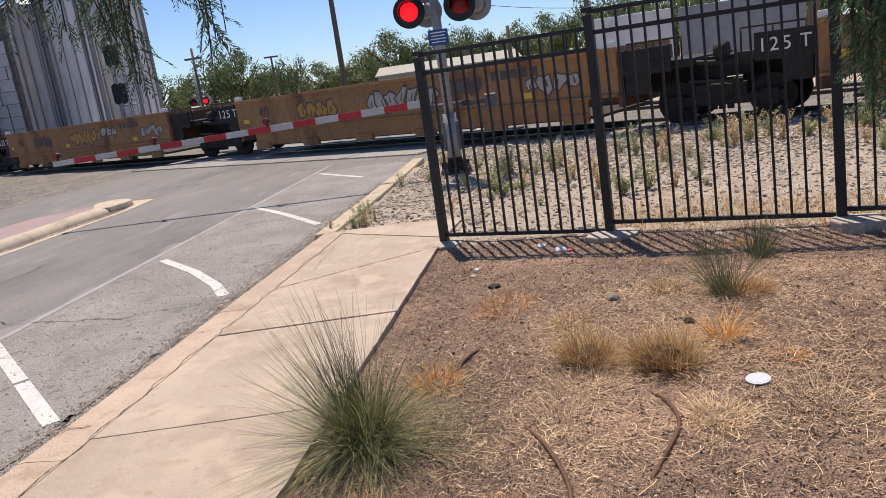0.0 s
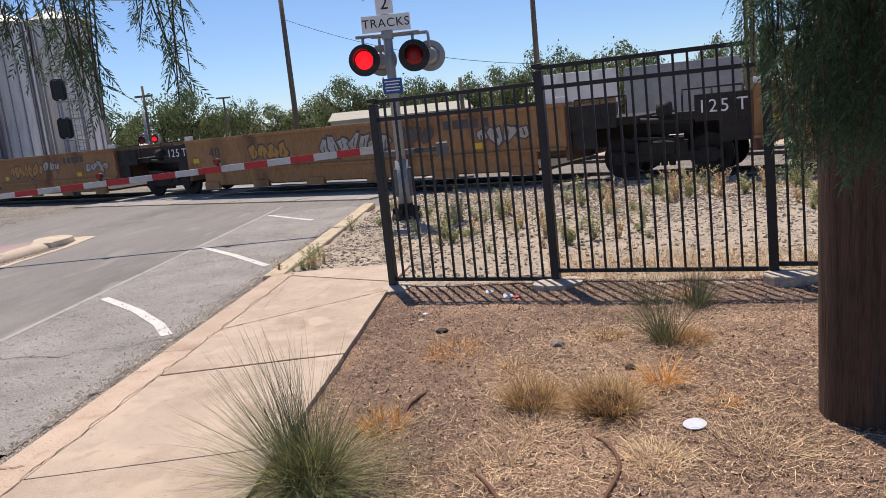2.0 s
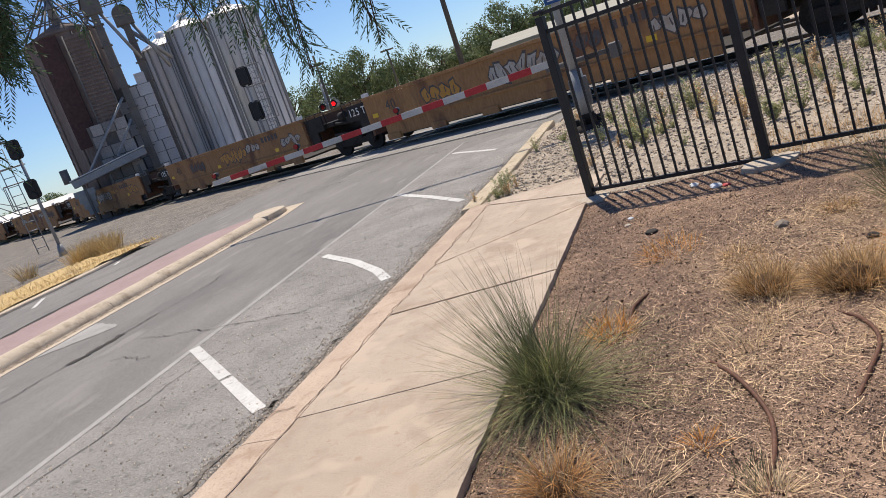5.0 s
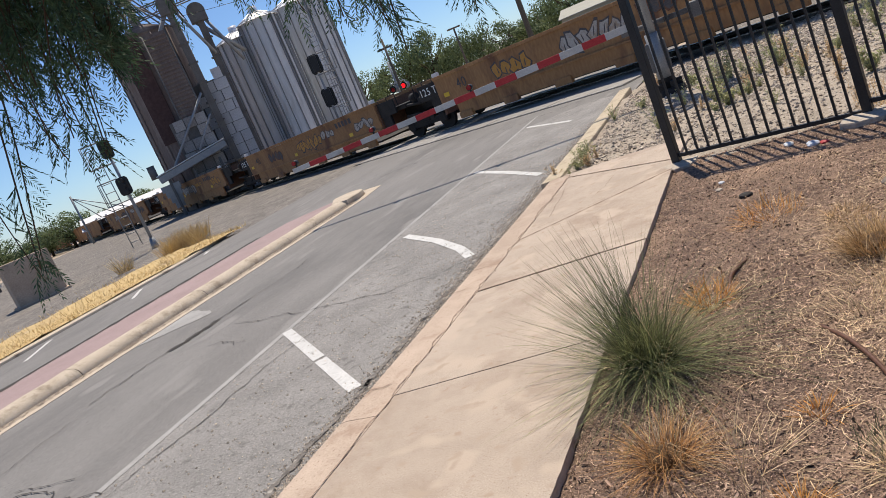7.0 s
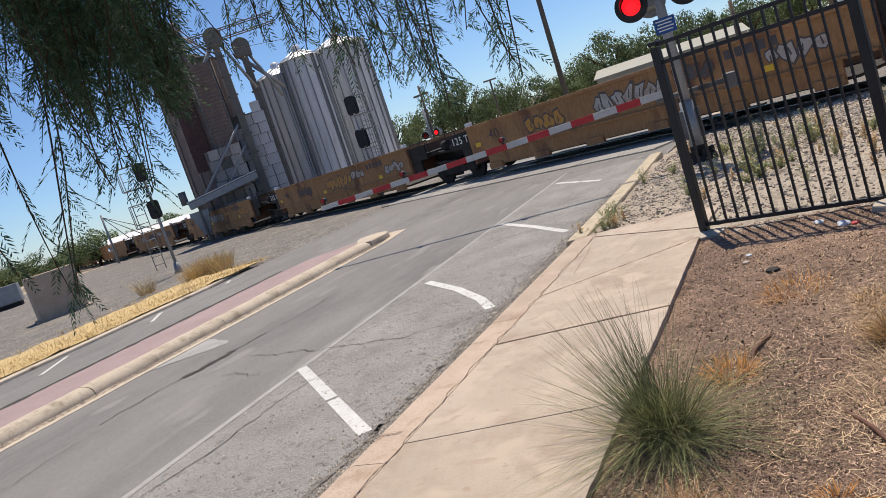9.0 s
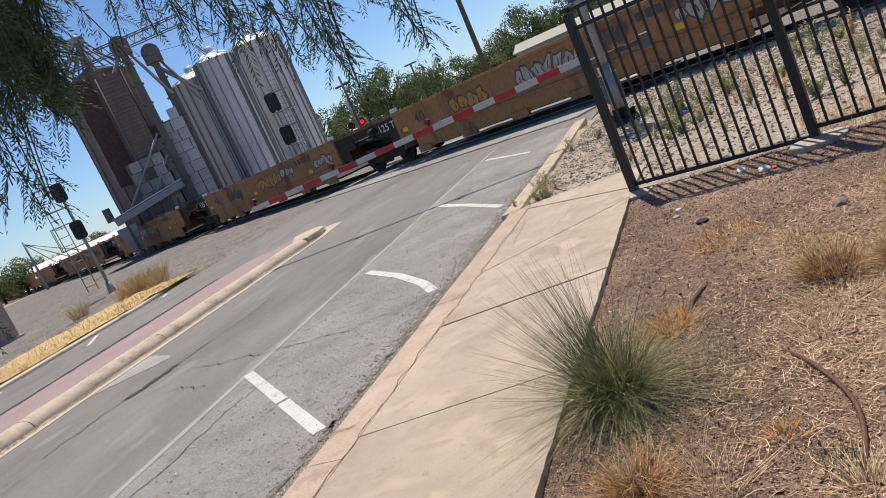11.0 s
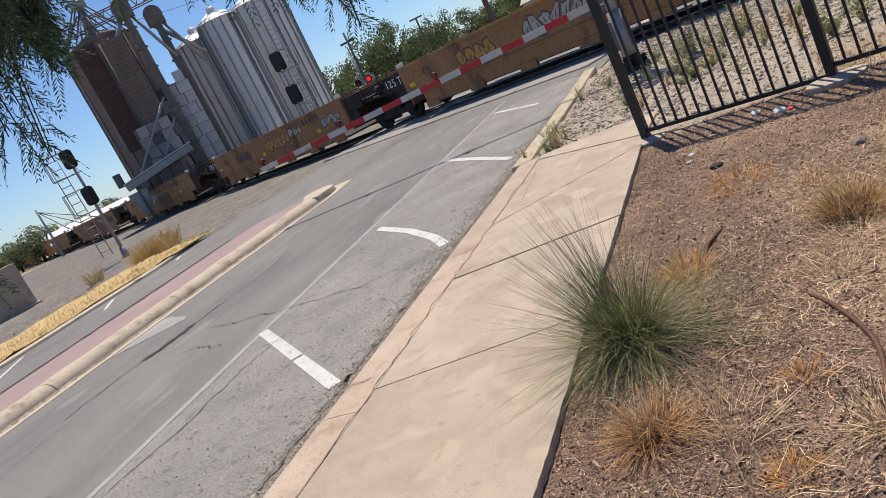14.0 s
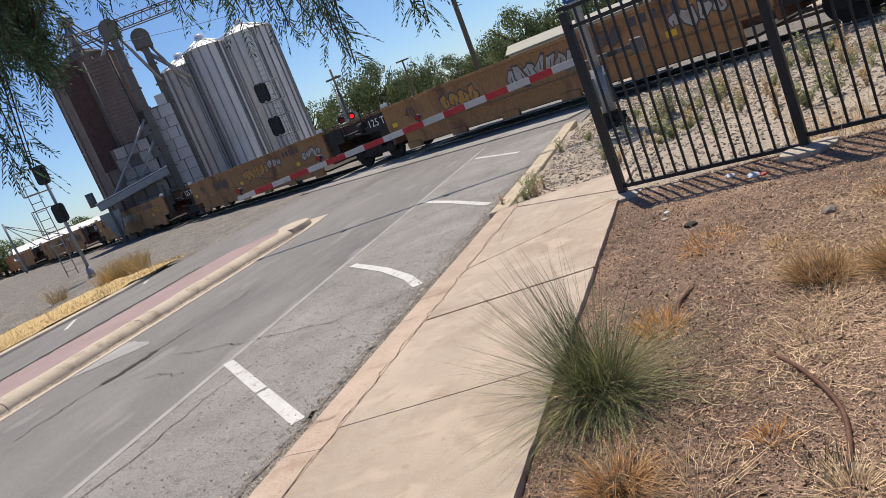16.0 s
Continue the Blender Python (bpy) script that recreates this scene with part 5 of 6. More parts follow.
ob = tagged(part("concrete_block", bm, M_TANBLOCK), "worn tan concrete block on the gravel", "concrete block")
ob.matrix_basis = pose(-22.6, 16.6, -0.2, 0, 0, 62)
p = bearing(58.3, 52)
cab = thing("utility_cabinet", (p.x, p.y, -0.2), "grey metal cabinet beyond the gravel", "cabinet", rz=50)
bm = bmesh.new()
box(bm, (0, 0, 0.85), (1.7, 1.2, 1.1), bevel=0.04)
part("body", bm, M_GREY, cab)
bm = bmesh.new()
box(bm, (0, 0, 0.15), (1.5, 1.0, 0.3))
part("skid", bm, M_CARDARK, cab, "dark skid base")
for az, d, h in ((60.0, 40, 0.9), (59.4, 60, 2.2), (61.5, 46, 0.7)):
    p = bearing(az, d)
    bm = bmesh.new()
    rod(bm, (0, 0, 0), (0, 0, h), 0.09, 0.08, 8)
    ob = tagged(part("post", bm, M_PALE), "short pale post on the dirt yard", "post", "yard posts")
    ob.matrix_basis = pose(p.x, p.y, -0.2)
# ---- distant trees ----
def tree_kind(seed, h, w):
    rnd = random.Random(seed)
    th = thing("tree", (0, 0, 0), "round-crowned green tree beyond the tracks", "tree", "tree line")
    bm = bmesh.new()
    tube(bm, [(0, 0, 0), (0.05, 0, h * 0.2), (0.1, 0.05, h * 0.45)], [0.22, 0.17, 0.1], 8)
    for k in range(6):
        a = rnd.uniform(0, math.tau)
        tube(bm, [(0.08, 0.03, h * (0.2 + 0.04 * k)), (w * 0.2 * math.cos(a), w * 0.2 * math.sin(a), h * (0.42 + 0.03 * k)), (w * 0.36 * math.cos(a), w * 0.36 * math.sin(a), h * (0.5 + 0.05 * k))], [0.09, 0.06, 0.03], 6)
    part("trunk", bm, M_TWIG, th)
    vs, fs = [], []
    lobes = []
    for k in range(22):
        a, q = rnd.uniform(0, math.tau), rnd.random() ** 0.5
        lobes.append((Vector((w * 0.38 * q * math.cos(a), w * 0.38 * q * math.sin(a), h * rnd.uniform(0.25, 0.9 - 0.3 * q))), rnd.uniform(0.1, 0.2) * w))
    for c, r in lobes:
        for k in range(230):
            d = Vector((rnd.gauss(0, 1), rnd.gauss(0, 1), rnd.gauss(0, 1))).normalized()
            p = c + d * r * (0.55 + 0.5 * rnd.random())
            s = rnd.uniform(0.06, 0.17)
            t = Vector((rnd.gauss(0, 1), rnd.gauss(0, 1), rnd.gauss(0, 1))).cross(d).normalized()
            b = (d + 0.7 * Vector((rnd.gauss(0, 1), rnd.gauss(0, 1), rnd.gauss(0, 1)))).normalized().cross(t).normalized()
            i = len(vs)
            vs += [p - t * s, p + b * s * 0.6, p + t * s, p - b * s * 0.6]
            fs.append((i, i + 1, i + 2, i + 3))
    from_lists("crown", vs, fs, M_TREE, th)
    return th


kinds = [tree_kind(1, 6, 6.5), tree_kind(2, 6, 5.5), tree_kind(3, 6, 7.5)]
NEAR_TREES = [(29.5, 2.0, 70), (27.6, 2.4, 82), (25.6, 2.9, 76), (23.6, 3.1, 72), (21.6, 2.6, 80), (19.8, 2.1, 74), (17.8, 1.9, 84), (16.2, 1.9, 78), (14.4, 2.2, 85), (12.4, 2.7, 74), (10.4, 2.8, 80), (8.6, 3.1, 76),
         (6.6, 3.0, 72), (4.8, 2.6, 82), (2.8, 2.6, 76), (0.8, 2.4, 86), (-1.0, 3.0, 78), (-2.9, 3.6, 70), (-4.8, 3.2, 76), (-6.4, 3.3, 72), (-8.2, 3.6, 68), (-10.4, 2.7, 80), (-12.6, 2.4, 84), (-15.0, 3.0, 70), (-17.2, 3.4, 66)]
SIDE_TREES = [(-20, 3.0, 74), (-23, 3.0, 80), (46.8, 0.6, 110), (49.4, 0.6, 105), (52.1, 1.0, 86), (53.6, 0.8, 90), (55.2, 0.7, 88), (56.6, 0.8, 92), (58.0, 0.7, 86), (59.4, 0.9, 84), (60.8, 0.9, 90), (62.4, 1.0, 84), (64, 1.1, 86), (54.4, 0.5, 100), (57.4, 0.5, 100), (61.6, 0.6, 100)]
rnd = random.Random(12)
for i, (az, el, d) in enumerate(NEAR_TREES + SIDE_TREES):
    p = bearing(az, d, -0.25)
    h = (rise(el * 1.1, d) + 0.25) / 0.9
    m = Matrix.Translation(p) @ pose(0, 0, 0, 0, 0, rnd.uniform(0, 360))
    k = h / 6
    if i < 3:
        ob = kinds[i]
    else:
        ob = copy_thing(kinds[i % 3], m)
    wd = rnd.uniform(0.6, 1.05)
    ob.matrix_basis = m @ Matrix.Diagonal((wd, wd, k * rnd.uniform(0.88, 1.12), 1))

# ---- overhanging tree ----
def frond(vs, fs, p, way, length, rnd):
    """A feathery leaf: narrow leaflets in pairs along a stalk."""
    way = way.normalized()
    side = way.cross(Vector((rnd.gauss(0, 0.5), rnd.gauss(0, 0.5), 1))).normalized()
    n = max(4, int(length / 0.0095))
    for k in range(n):
        q = p + way * length * (k + 0.5) / n - Vector((0, 0, 0.25 * length * (k / n) ** 2))
        s = 0.03 * (1 - 0.5 * k / n)
        for sg in (-1, 1):
            d = (way * 1.5 + side * sg + Vector((0, 0, rnd.uniform(-0.4, 0.15)))).normalized()
            e = d.cross(way + Vector((rnd.gauss(0, 0.4), rnd.gauss(0, 0.4), rnd.gauss(0, 0.4)))).normalized() * 0.002
            w = d.cross(e).normalized() * 0.002
            i = len(vs)
            vs += [q, q + d * s * 0.5 + w, q + d * s, q + d * s * 0.5 - w]
            fs.append((i, i + 1, i + 2, i + 3))


near_pole = thing("wooden_pole", (2.94, 3.8, -0.06), "thick round brown wooden pole standing in the mulch", "wooden pole")
bm = bmesh.new()
rows = []
for j in range(41):
    z = -0.1 + 7.6 * j / 40
    ring = []
    for k in range(48):
        a = k * math.tau / 48
        r = (0.2 - 0.006 * max(0, z)) * (1 + 0.012 * noise.noise(Vector((4 * math.cos(a), 4 * math.sin(a), z * 0.7)))) - 0.006 * max(0, noise.noise(Vector((9 * math.cos(a), 9 * math.sin(a), z * 0.35))) - 0.25) * 4
        ring.append(bm.verts.new((r * math.cos(a), r * math.sin(a), z)))
    rows.append(ring)
for a, b in zip(rows, rows[1:]):
    for k in range(48):
        bm.faces.new((a[k], a[(k + 1) % 48], b[(k + 1) % 48], b[k])).smooth = True
bm.faces.new(rows[-1])
shaft = part("shaft", bm, M_POLE, near_pole)
for k, (a0, z0, z1, wd) in enumerate(((-2.0, 0.5, 2.6, 0.007), (-1.35, 1.2, 3.0, 0.006), (-2.6, 0.1, 1.3, 0.005), (-1.0, 0.2, 1.5, 0.005), (-1.7, 0.05, 0.8, 0.004))):
    bm = bmesh.new()
    prev = None
    for i in range(25):
        z = z0 + (z1 - z0) * i / 24
        a = a0 + 0.03 * noise.noise(Vector((i * 0.5, k, 0)))
        r, w = 0.2 - 0.006 * z + 0.0025, wd * math.sin(math.pi * (i + 0.3) / 24.6) / 0.2
        cur = [bm.verts.new((r * math.cos(a + q * w), r * math.sin(a + q * w), z)) for q in (-0.5, 0.5)]
        if prev:
            bm.faces.new((prev[0], prev[1], cur[1], cur[0]))
        prev = cur
    part("drying_crack", bm, M_CRACK, shaft, "dark drying crack")
tree = thing("tree", (2.94, 3.8, -0.06), "drooping feathery-leaved tree with arching limbs", "tree")
bm = bmesh.new()
tube(bm, [(0.75, -4.6, -0.1), (0.72, -4.5, 0.6), (0.6, -4.2, 1.5), (0.45, -3.8, 2.3), (0.3, -3.4, 2.8)], [0.24, 0.2, 0.18, 0.16, 0.14], 20)
part("trunk", bm, M_BARK, tree)
BOUGHS = [[(0.3, -3.4, 2.75), (-0.7, -2.6, 3.15), (-1.8, -2.1, 3.15), (-3.0, -2.3, 2.9), (-4.2, -2.5, 2.75)],
         [(0.3, -3.4, 2.75), (-0.5, -2.2, 3.0), (-1.5, -1.7, 3.1), (-2.6, -1.6, 2.85)],
         [(0.3, -3.4, 2.75), (-0.9, -3.2, 3.1), (-2.0, -3.1, 3.0), (-3.3, -3.2, 2.8)],
         [(0.3, -3.4, 2.75), (0.1, -2.5, 3.0), (-0.2, -1.7, 2.95), (-0.5, -1.2, 2.75)],
         [(0.3, -3.4, 2.75), (0.5, -2.3, 3.0), (0.4, -1.4, 2.9)]]
for pts in BOUGHS:
    bm = bmesh.new()
    tube(bm, pts, [0.12, 0.08, 0.05, 0.03, 0.018][:len(pts)], 8)
    part("limb", bm, M_BARK, tree)
rnd = random.Random(77)
T0 = Vector((2.94, 3.8, -0.06))


WEST, EAST = (1.17, 0.2, 1.57), (1.34, 0.2, 1.6)


def spray(strands, name, eye):
    """Hanging twigs with feathery leaves; strands: bearing, tip elevation, distance, top height, leafiness."""
    tw = bmesh.new()
    vs, fs = [], []
    for az, el, dist, ztop, full in strands:
        tip = Vector((eye[0] - dist * math.sin(radians(az)), eye[1] + dist * math.cos(radians(az)), eye[2] + dist * math.tan(radians(el)))) - T0
        top = Vector((tip.x + rnd.uniform(-0.12, 0.12), tip.y + rnd.uniform(-0.12, 0.12), ztop + 0.06))
        if top.z - tip.z < 0.1:
            top.z = tip.z + 0.1
        sway = Vector((rnd.uniform(-0.07, 0.07), rnd.uniform(-0.07, 0.07), 0))
        n = max(4, int((top.z - tip.z) / 0.06))
        pts = []
        for k in range(n + 1):
            s = k / n
            pts.append(top.lerp(tip, s) + sway * math.sin(math.pi * s) + Vector((0.012 * math.sin(7 * s + az), 0.012 * math.cos(6 * s + az), 0)))
        tube(tw, pts, [0.0035 * (1 - 0.75 * k / n) + 0.0007 for k in range(n + 1)], 4)
        ln = (top.z - tip.z)
        m = int(ln / 0.026 * full)
        for k in range(m):
            s = (k + rnd.random()) / m
            f = s * n
            i = min(n - 1, int(f))
            p = pts[i].lerp(pts[i + 1], f - i)
            a = rnd.uniform(0, math.tau)
            frond(vs, fs, p, Vector((math.cos(a), math.sin(a), rnd.uniform(-2.1, -0.4))), rnd.uniform(0.07, 0.15) * (1 - 0.35 * s), rnd)
    part("twig", tw, M_TWIG, tree)
    tagged(from_lists(name, vs, fs, M_LEAF, tree), kind="stuff")


L1 = []
for az, el, num in ((18.7, 3.8, 5), (21.0, 7.5, 2), (24.2, 3.0, 6), (25.2, 5.0, 3), (27.4, 6.4, 6), (29.6, 8.4, 4), (31.0, 9.0, 5), (33.4, 9.8, 4), (36.0, 11.0, 2), (38.6, 10.6, 2), (42.0, 11.4, 3),
                    (43.4, 10.0, 4), (44.6, 8.4, 4), (47.4, 2.0, 4), (48.4, 6.0, 2), (50.2, 4.6, 3), (51.4, 9.0, 2), (54.6, -2.5, 3), (58.2, 0.5, 3), (60.4, 3.0, 2), (62.5, 4.0, 3)):
    for k in range(num):
        L1.append((az + rnd.gauss(0, 0.3), el + abs(rnd.gauss(0, 1.6)), rnd.uniform(1.75, 2.5), rnd.uniform(2.6, 2.9), rnd.uniform(0.7, 1.0)))
spray(L1, "leaf_spray", WEST)
L2 = [(rnd.uniform(49, 60), rnd.uniform(10.5, 17), rnd.uniform(1.7, 2.7), rnd.uniform(2.4, 2.8), 1.5) for _ in range(34)]
L2 += [(rnd.uniform(43.6, 51), rnd.uniform(9.5, 14.5), rnd.uniform(1.7, 2.5), rnd.uniform(2.35, 2.75), 1.7) for _ in range(50)]
spray(L2, "leaf_mass", WEST)
L3 = [(rnd.uniform(-30, -19.2), 0, rnd.uniform(2.3, 2.9), rnd.uniform(2.3, 2.8), 1.4) for _ in range(75)]
L3 = [(az, -3.2 - 2.6 * rnd.random() - (2.0 if az < -22 else 0) + abs(rnd.gauss(0, 2.4)), d, z, f) for az, _, d, z, f in L3]
L3 += [(rnd.uniform(-19.4, -16.8), rnd.uniform(1.5, 6.0), rnd.uniform(2.4, 2.8), rnd.uniform(2.3, 2.6), 1.0) for _ in range(12)]
spray(L3, "leaf_curtain", EAST)

# ---- grasses ----
def blades(name, count, r0, length, lean, droop, width, material, parent, rnd, towards=None, bias=0.0, flat=0.0, spread=0.55):
    """Curved tapering grass blades rising from a base of radius r0."""
    vs, fs = [], []
    for _ in range(count):
        a, q = rnd.uniform(0, math.tau), r0 * rnd.random() ** 0.5
        base = Vector((q * math.cos(a), q * math.sin(a), -0.02))
        a2 = a + rnd.gauss(0, 0.7)
        if towards is not None and rnd.random() < bias:
            a2 = towards + rnd.gauss(0, spread)
        ln = length * rnd.uniform(0.45, 1.0)
        le = min(1.4, abs(rnd.gauss(lean, lean * 0.5)) + flat)
        d = Vector((math.cos(a2) * math.sin(le), math.sin(a2) * math.sin(le), math.cos(le)))
        out = Vector((math.cos(a2), math.sin(a2), -0.9))
        turn = a2 + rnd.gauss(0, 0.5)
        side = Vector((-math.sin(turn), math.cos(turn), rnd.gauss(0, 0.3))) * width / 2 * rnd.uniform(0.7, 1.3)
        bow = Vector((-math.sin(a2), math.cos(a2), 0)) * ln * rnd.gauss(0, 0.09)
        dr = droop * rnd.uniform(0.3, 1.5)
        i = len(vs)
        n = 6
        for k in range(n):
            s = k / n
            p = base + d * ln * s + out * ln * dr * s * s * 0.5 + bow * s * s
            w = side * (1 - 0.8 * s)
            vs += [p - w, p + w]
        vs.append(base + d * ln + out * ln * dr * 0.5 + bow)
        for k in range(n - 1):
            fs.append((i + 2 * k, i + 2 * k + 1, i + 2 * k + 3, i + 2 * k + 2))
        fs.append((i + 2 * n - 2, i + 2 * n - 1, i + 2 * n))
    return tagged(from_lists(name, vs, fs, material, parent), kind="stuff")


rnd = random.Random(5)
clump = thing("grass_clump", (0.28, 3.37, bed_z(0.28, 3.37)), "tall green ornamental grass clump arching over the sidewalk", "ornamental grass")
blades("flower_stalk", 380, 0.07, 0.9, 0.72, 0.1, 0.0036, M_GRASSDK, clump, rnd, math.radians(145), 0.95, spread=0.62)
blades("foliage", 330, 0.1, 0.5, 0.35, 0.25, 0.0042, M_GRASSDK, clump, rnd)
blades("arching_foliage", 560, 0.13, 0.7, 0.75, 0.75, 0.0036, M_GRASS, clump, rnd, math.radians(-25), 0.9, spread=0.75)
blades("outer_foliage", 460, 0.12, 0.8, 0.9, 0.75, 0.0034, M_GRASS, clump, rnd, math.radians(-95), 0.8, spread=0.5)
blades("dry_foliage", 170, 0.16, 0.5, 0.95, 0.8, 0.003, M_STRAW, clump, rnd, math.radians(-60), 0.8, spread=0.9)
CLUMPS = [("dry_grass_clump", (0.44, 2.6), 560, 0.08, 0.27, 0.85, 0.7, M_RUSTGR, "low rusty brown dry grass clump", -1.2),
          ("dry_grass_clump", (1.35, 4.16), 1000, 0.11, 0.25, 0.6, 0.5, M_DRYGR, "low brown dried grass clump", 2.2),
          ("dry_grass_clump", (1.74, 4.04), 1150, 0.13, 0.28, 0.6, 0.5, M_DRYGR, "low brown dried grass clump", 2.0),
          ("dry_grass_clump", (1.26, 4.72), 420, 0.11, 0.14, 0.8, 0.8, M_DRYGR, "flattened dry grass tuft", 0.0),
          ("dry_grass_clump", (1.88, 5.2), 380, 0.08, 0.14, 0.8, 0.6, M_DRYGR, "flattened dry grass tuft", 0.0),
          ("dry_grass_clump", (2.38, 5.0), 420, 0.1, 0.17, 0.7, 0.6, M_RUSTGR, "brown base of a grass clump", 0.5)]
TUFTS = [("straw_tuft", (2.08, 4.3), 150, 0.05, 0.3, 1.0, 0.4, M_ORANGE, "splayed orange straw tuft"),
         ("straw_tuft", (2.33, 4.0), 90, 0.05, 0.14, 1.0, 0.5, M_ORANGE, "small orange straw tuft"),
         ("straw_tuft", (1.88, 3.42), 330, 0.09, 0.2, 1.0, 0.5, M_STRAW, "splayed pale straw tuft"),
         ("straw_tuft", (0.53, 4.0), 420, 0.1, 0.17, 1.25, 0.0, M_ORANGE, "flat orange straw tuft"),
         ("straw_tuft", (0.85, 5.12), 300, 0.18, 0.18, 1.3, 0.0, M_ORANGE, "flat orange straw tuft"),
         ("straw_tuft", (1.19, 2.42), 200, 0.05, 0.16, 0.9, 0.5, M_STRAW, "splayed pale tuft of dry straw"),
         ("straw_tuft", (0.9, 2.26), 110, 0.04, 0.13, 0.7, 0.4, M_ORANGE, "small orange tuft of dry straw"),
         ("straw_tuft", (0.98, 2.78), 140, 0.04, 0.12, 1.1, 0.4, M_ORANGE, "small orange straw tuft"),
         ("straw_tuft", (1.2, 3.58), 170, 0.12, 0.16, 1.15, 0.0, M_STRAW, "flat pale straw tuft"),
         ("straw_tuft", (2.36, 3.5), 150, 0.16, 0.3, 1.3, 0.0, M_STRAW, "fan of long flat pale straw"),
         ("straw_tuft", (1.32, 3.86), 160, 0.14, 0.22, 1.2, 0.2, M_STRAW, "flat pale straw tuft"),
         ("straw_tuft", (0.72, 2.55), 150, 0.12, 0.26, 1.25, 0.1, M_STRAW, "flat pale straw tuft"),
         ("straw_tuft", (0.8, 2.22), 16, 0.06, 0.3, 1.35, 0.0, M_STRAW, "few long pale dry stalks"),
         ("straw_tuft", (2.6, 6.0), 160, 0.05, 0.14, 0.9, 0.5, M_ORANGE, "orange tuft of dry straw")]
for name, (x, y), cnt, r0, ln, lean, dr, m, lab, way in CLUMPS + [t + (None,) for t in TUFTS]:
    th = thing(name, (x, y, bed_z(x, y)), lab, "dry grass", "dry grass tufts")
    blades("foliage", cnt, r0, ln, lean, dr, 0.005 if m is M_ORANGE else 0.0036, m, th, rnd, way, 0.3 if way is not None else 0.0, spread=0.8)
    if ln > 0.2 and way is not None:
        # added mound: its dark colour gives the shade between the blades
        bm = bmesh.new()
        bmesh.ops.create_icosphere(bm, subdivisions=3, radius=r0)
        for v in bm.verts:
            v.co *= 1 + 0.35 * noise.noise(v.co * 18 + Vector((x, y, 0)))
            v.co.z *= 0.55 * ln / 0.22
        part("core", bm, M_CORE, th, "dark inner mound standing in for the tuft's shade")
    blades("matted_base", cnt // 3, r0 * 1.5, ln * 0.7, 1.2, 0.0, 0.003, M_STRAW, th, rnd)
for (x, y), cnt, ln, tw in (((2.24, 5.0), 230, 0.6, 2.4), ((2.6, 5.75), 260, 0.42, 0.6), ((2.3, 5.9), 60, 0.5, 3.0), ((1.14, 2.52), 50, 0.14, 1.0)):
    th = thing("grass_clump", (x, y, bed_z(x, y)), "spiky grey-green grass clump growing in the mulch", "ornamental grass", "small grass clumps")
    blades("foliage", cnt, 0.07, ln, 0.6, 0.12, 0.0042, M_GRASSDK, th, rnd, tw, 0.6)

# ---- weeds on the gravel and along the kerb ----
def weed_kind(seed, h, dry):
    r = random.Random(seed)
    th = thing("weed", (0, 0, 0), "straggly dry green weed in the gravel", "weed", "gravel weeds")
    bm = bmesh.new()
    vs, fs = [], []
    for k in range(13):
        a, le = r.uniform(0, math.tau), abs(r.gauss(0.32, 0.25))
        ln = h * r.uniform(0.5, 1.0)
        d = Vector((math.cos(a) * math.sin(le), math.sin(a) * math.sin(le), math.cos(le)))
        tube(bm, [d * 0, d * ln * 0.5, d * ln + Vector((math.cos(a), math.sin(a), 0)) * ln * 0.1], [0.003, 0.0022, 0.001], 4)
        for j in range(30):
            p = d * ln * r.uniform(0.12, 1.0)
            t = Vector((r.gauss(0, 1), r.gauss(0, 1), r.gauss(0.4, 0.7))).normalized()
            s = r.uniform(0.02, 0.05)
            b = t.cross(Vector((r.gauss(0, 1), r.gauss(0, 1), r.gauss(0, 1)))).normalized() * s * 0.22
            i = len(vs)
            vs += [p, p + t * s * 0.5 + b, p + t * s, p + t * s * 0.5 - b]
            fs.append((i, i + 1, i + 2, i + 3))
    tagged(part("stem", bm, M_STRAW if dry else M_WEED, th), kind="stuff")
    tagged(from_lists("leaves", vs, fs, M_STRAW if dry else M_WEED, th), kind="stuff")
    return th


wk = [weed_kind(1, 0.3, False), weed_kind(2, 0.5, False), weed_kind(3, 0.4, True)]
patches = [(rnd.uniform(0, 7.5), rnd.uniform(9.2, 13.6)) for _ in range(14)]
spots = [(px + rnd.gauss(0, 0.35), py + rnd.gauss(0, 0.25)) for px, py in patches for _ in range(5)]
spots += [(rnd.uniform(-0.2, 3.0), rnd.uniform(9.0, 11.5)) for _ in range(14)] + [(rnd.uniform(0.3, 8.5), rnd.uniform(11, 13.8)) for _ in range(18)] + [(rnd.uniform(-1.1, 0.6), rnd.uniform(11.5, 14.5)) for _ in range(10)]
spots += [(-1.3 + rnd.gauss(0, 0.14), 8.8 + rnd.gauss(0, 0.25)) for _ in range(9)] + [(-1.35 + rnd.gauss(0, 0.1), rnd.uniform(9.2, 12.5)) for _ in range(4)] + [(1.6 + 0.3 * k, 8.9 + rnd.uniform(-0.2, 0.4)) for k in range(5)]
for i, (x, y) in enumerate(spots):
    if track_v(x, y) > -0.6 or (x < 0.2 and y < 8.4):
        continue
    k = 0.4 + 0.95 * rnd.random() ** 1.4
    if x < -1.1:
        k *= 0.6
    m = pose(x, y, gravel_z(x, y) - 0.01, 0, 0, rnd.uniform(0, 360))
    ob = wk[i] if i < 3 else copy_thing(wk[i % 3], m)
    ob.matrix_basis = m @ Matrix.Diagonal((k, k, k, 1))
vs_spots = [(-15.2 + rnd.gauss(0, 1.0), 15.9 + rnd.gauss(0, 0.6)) for _ in range(12)]
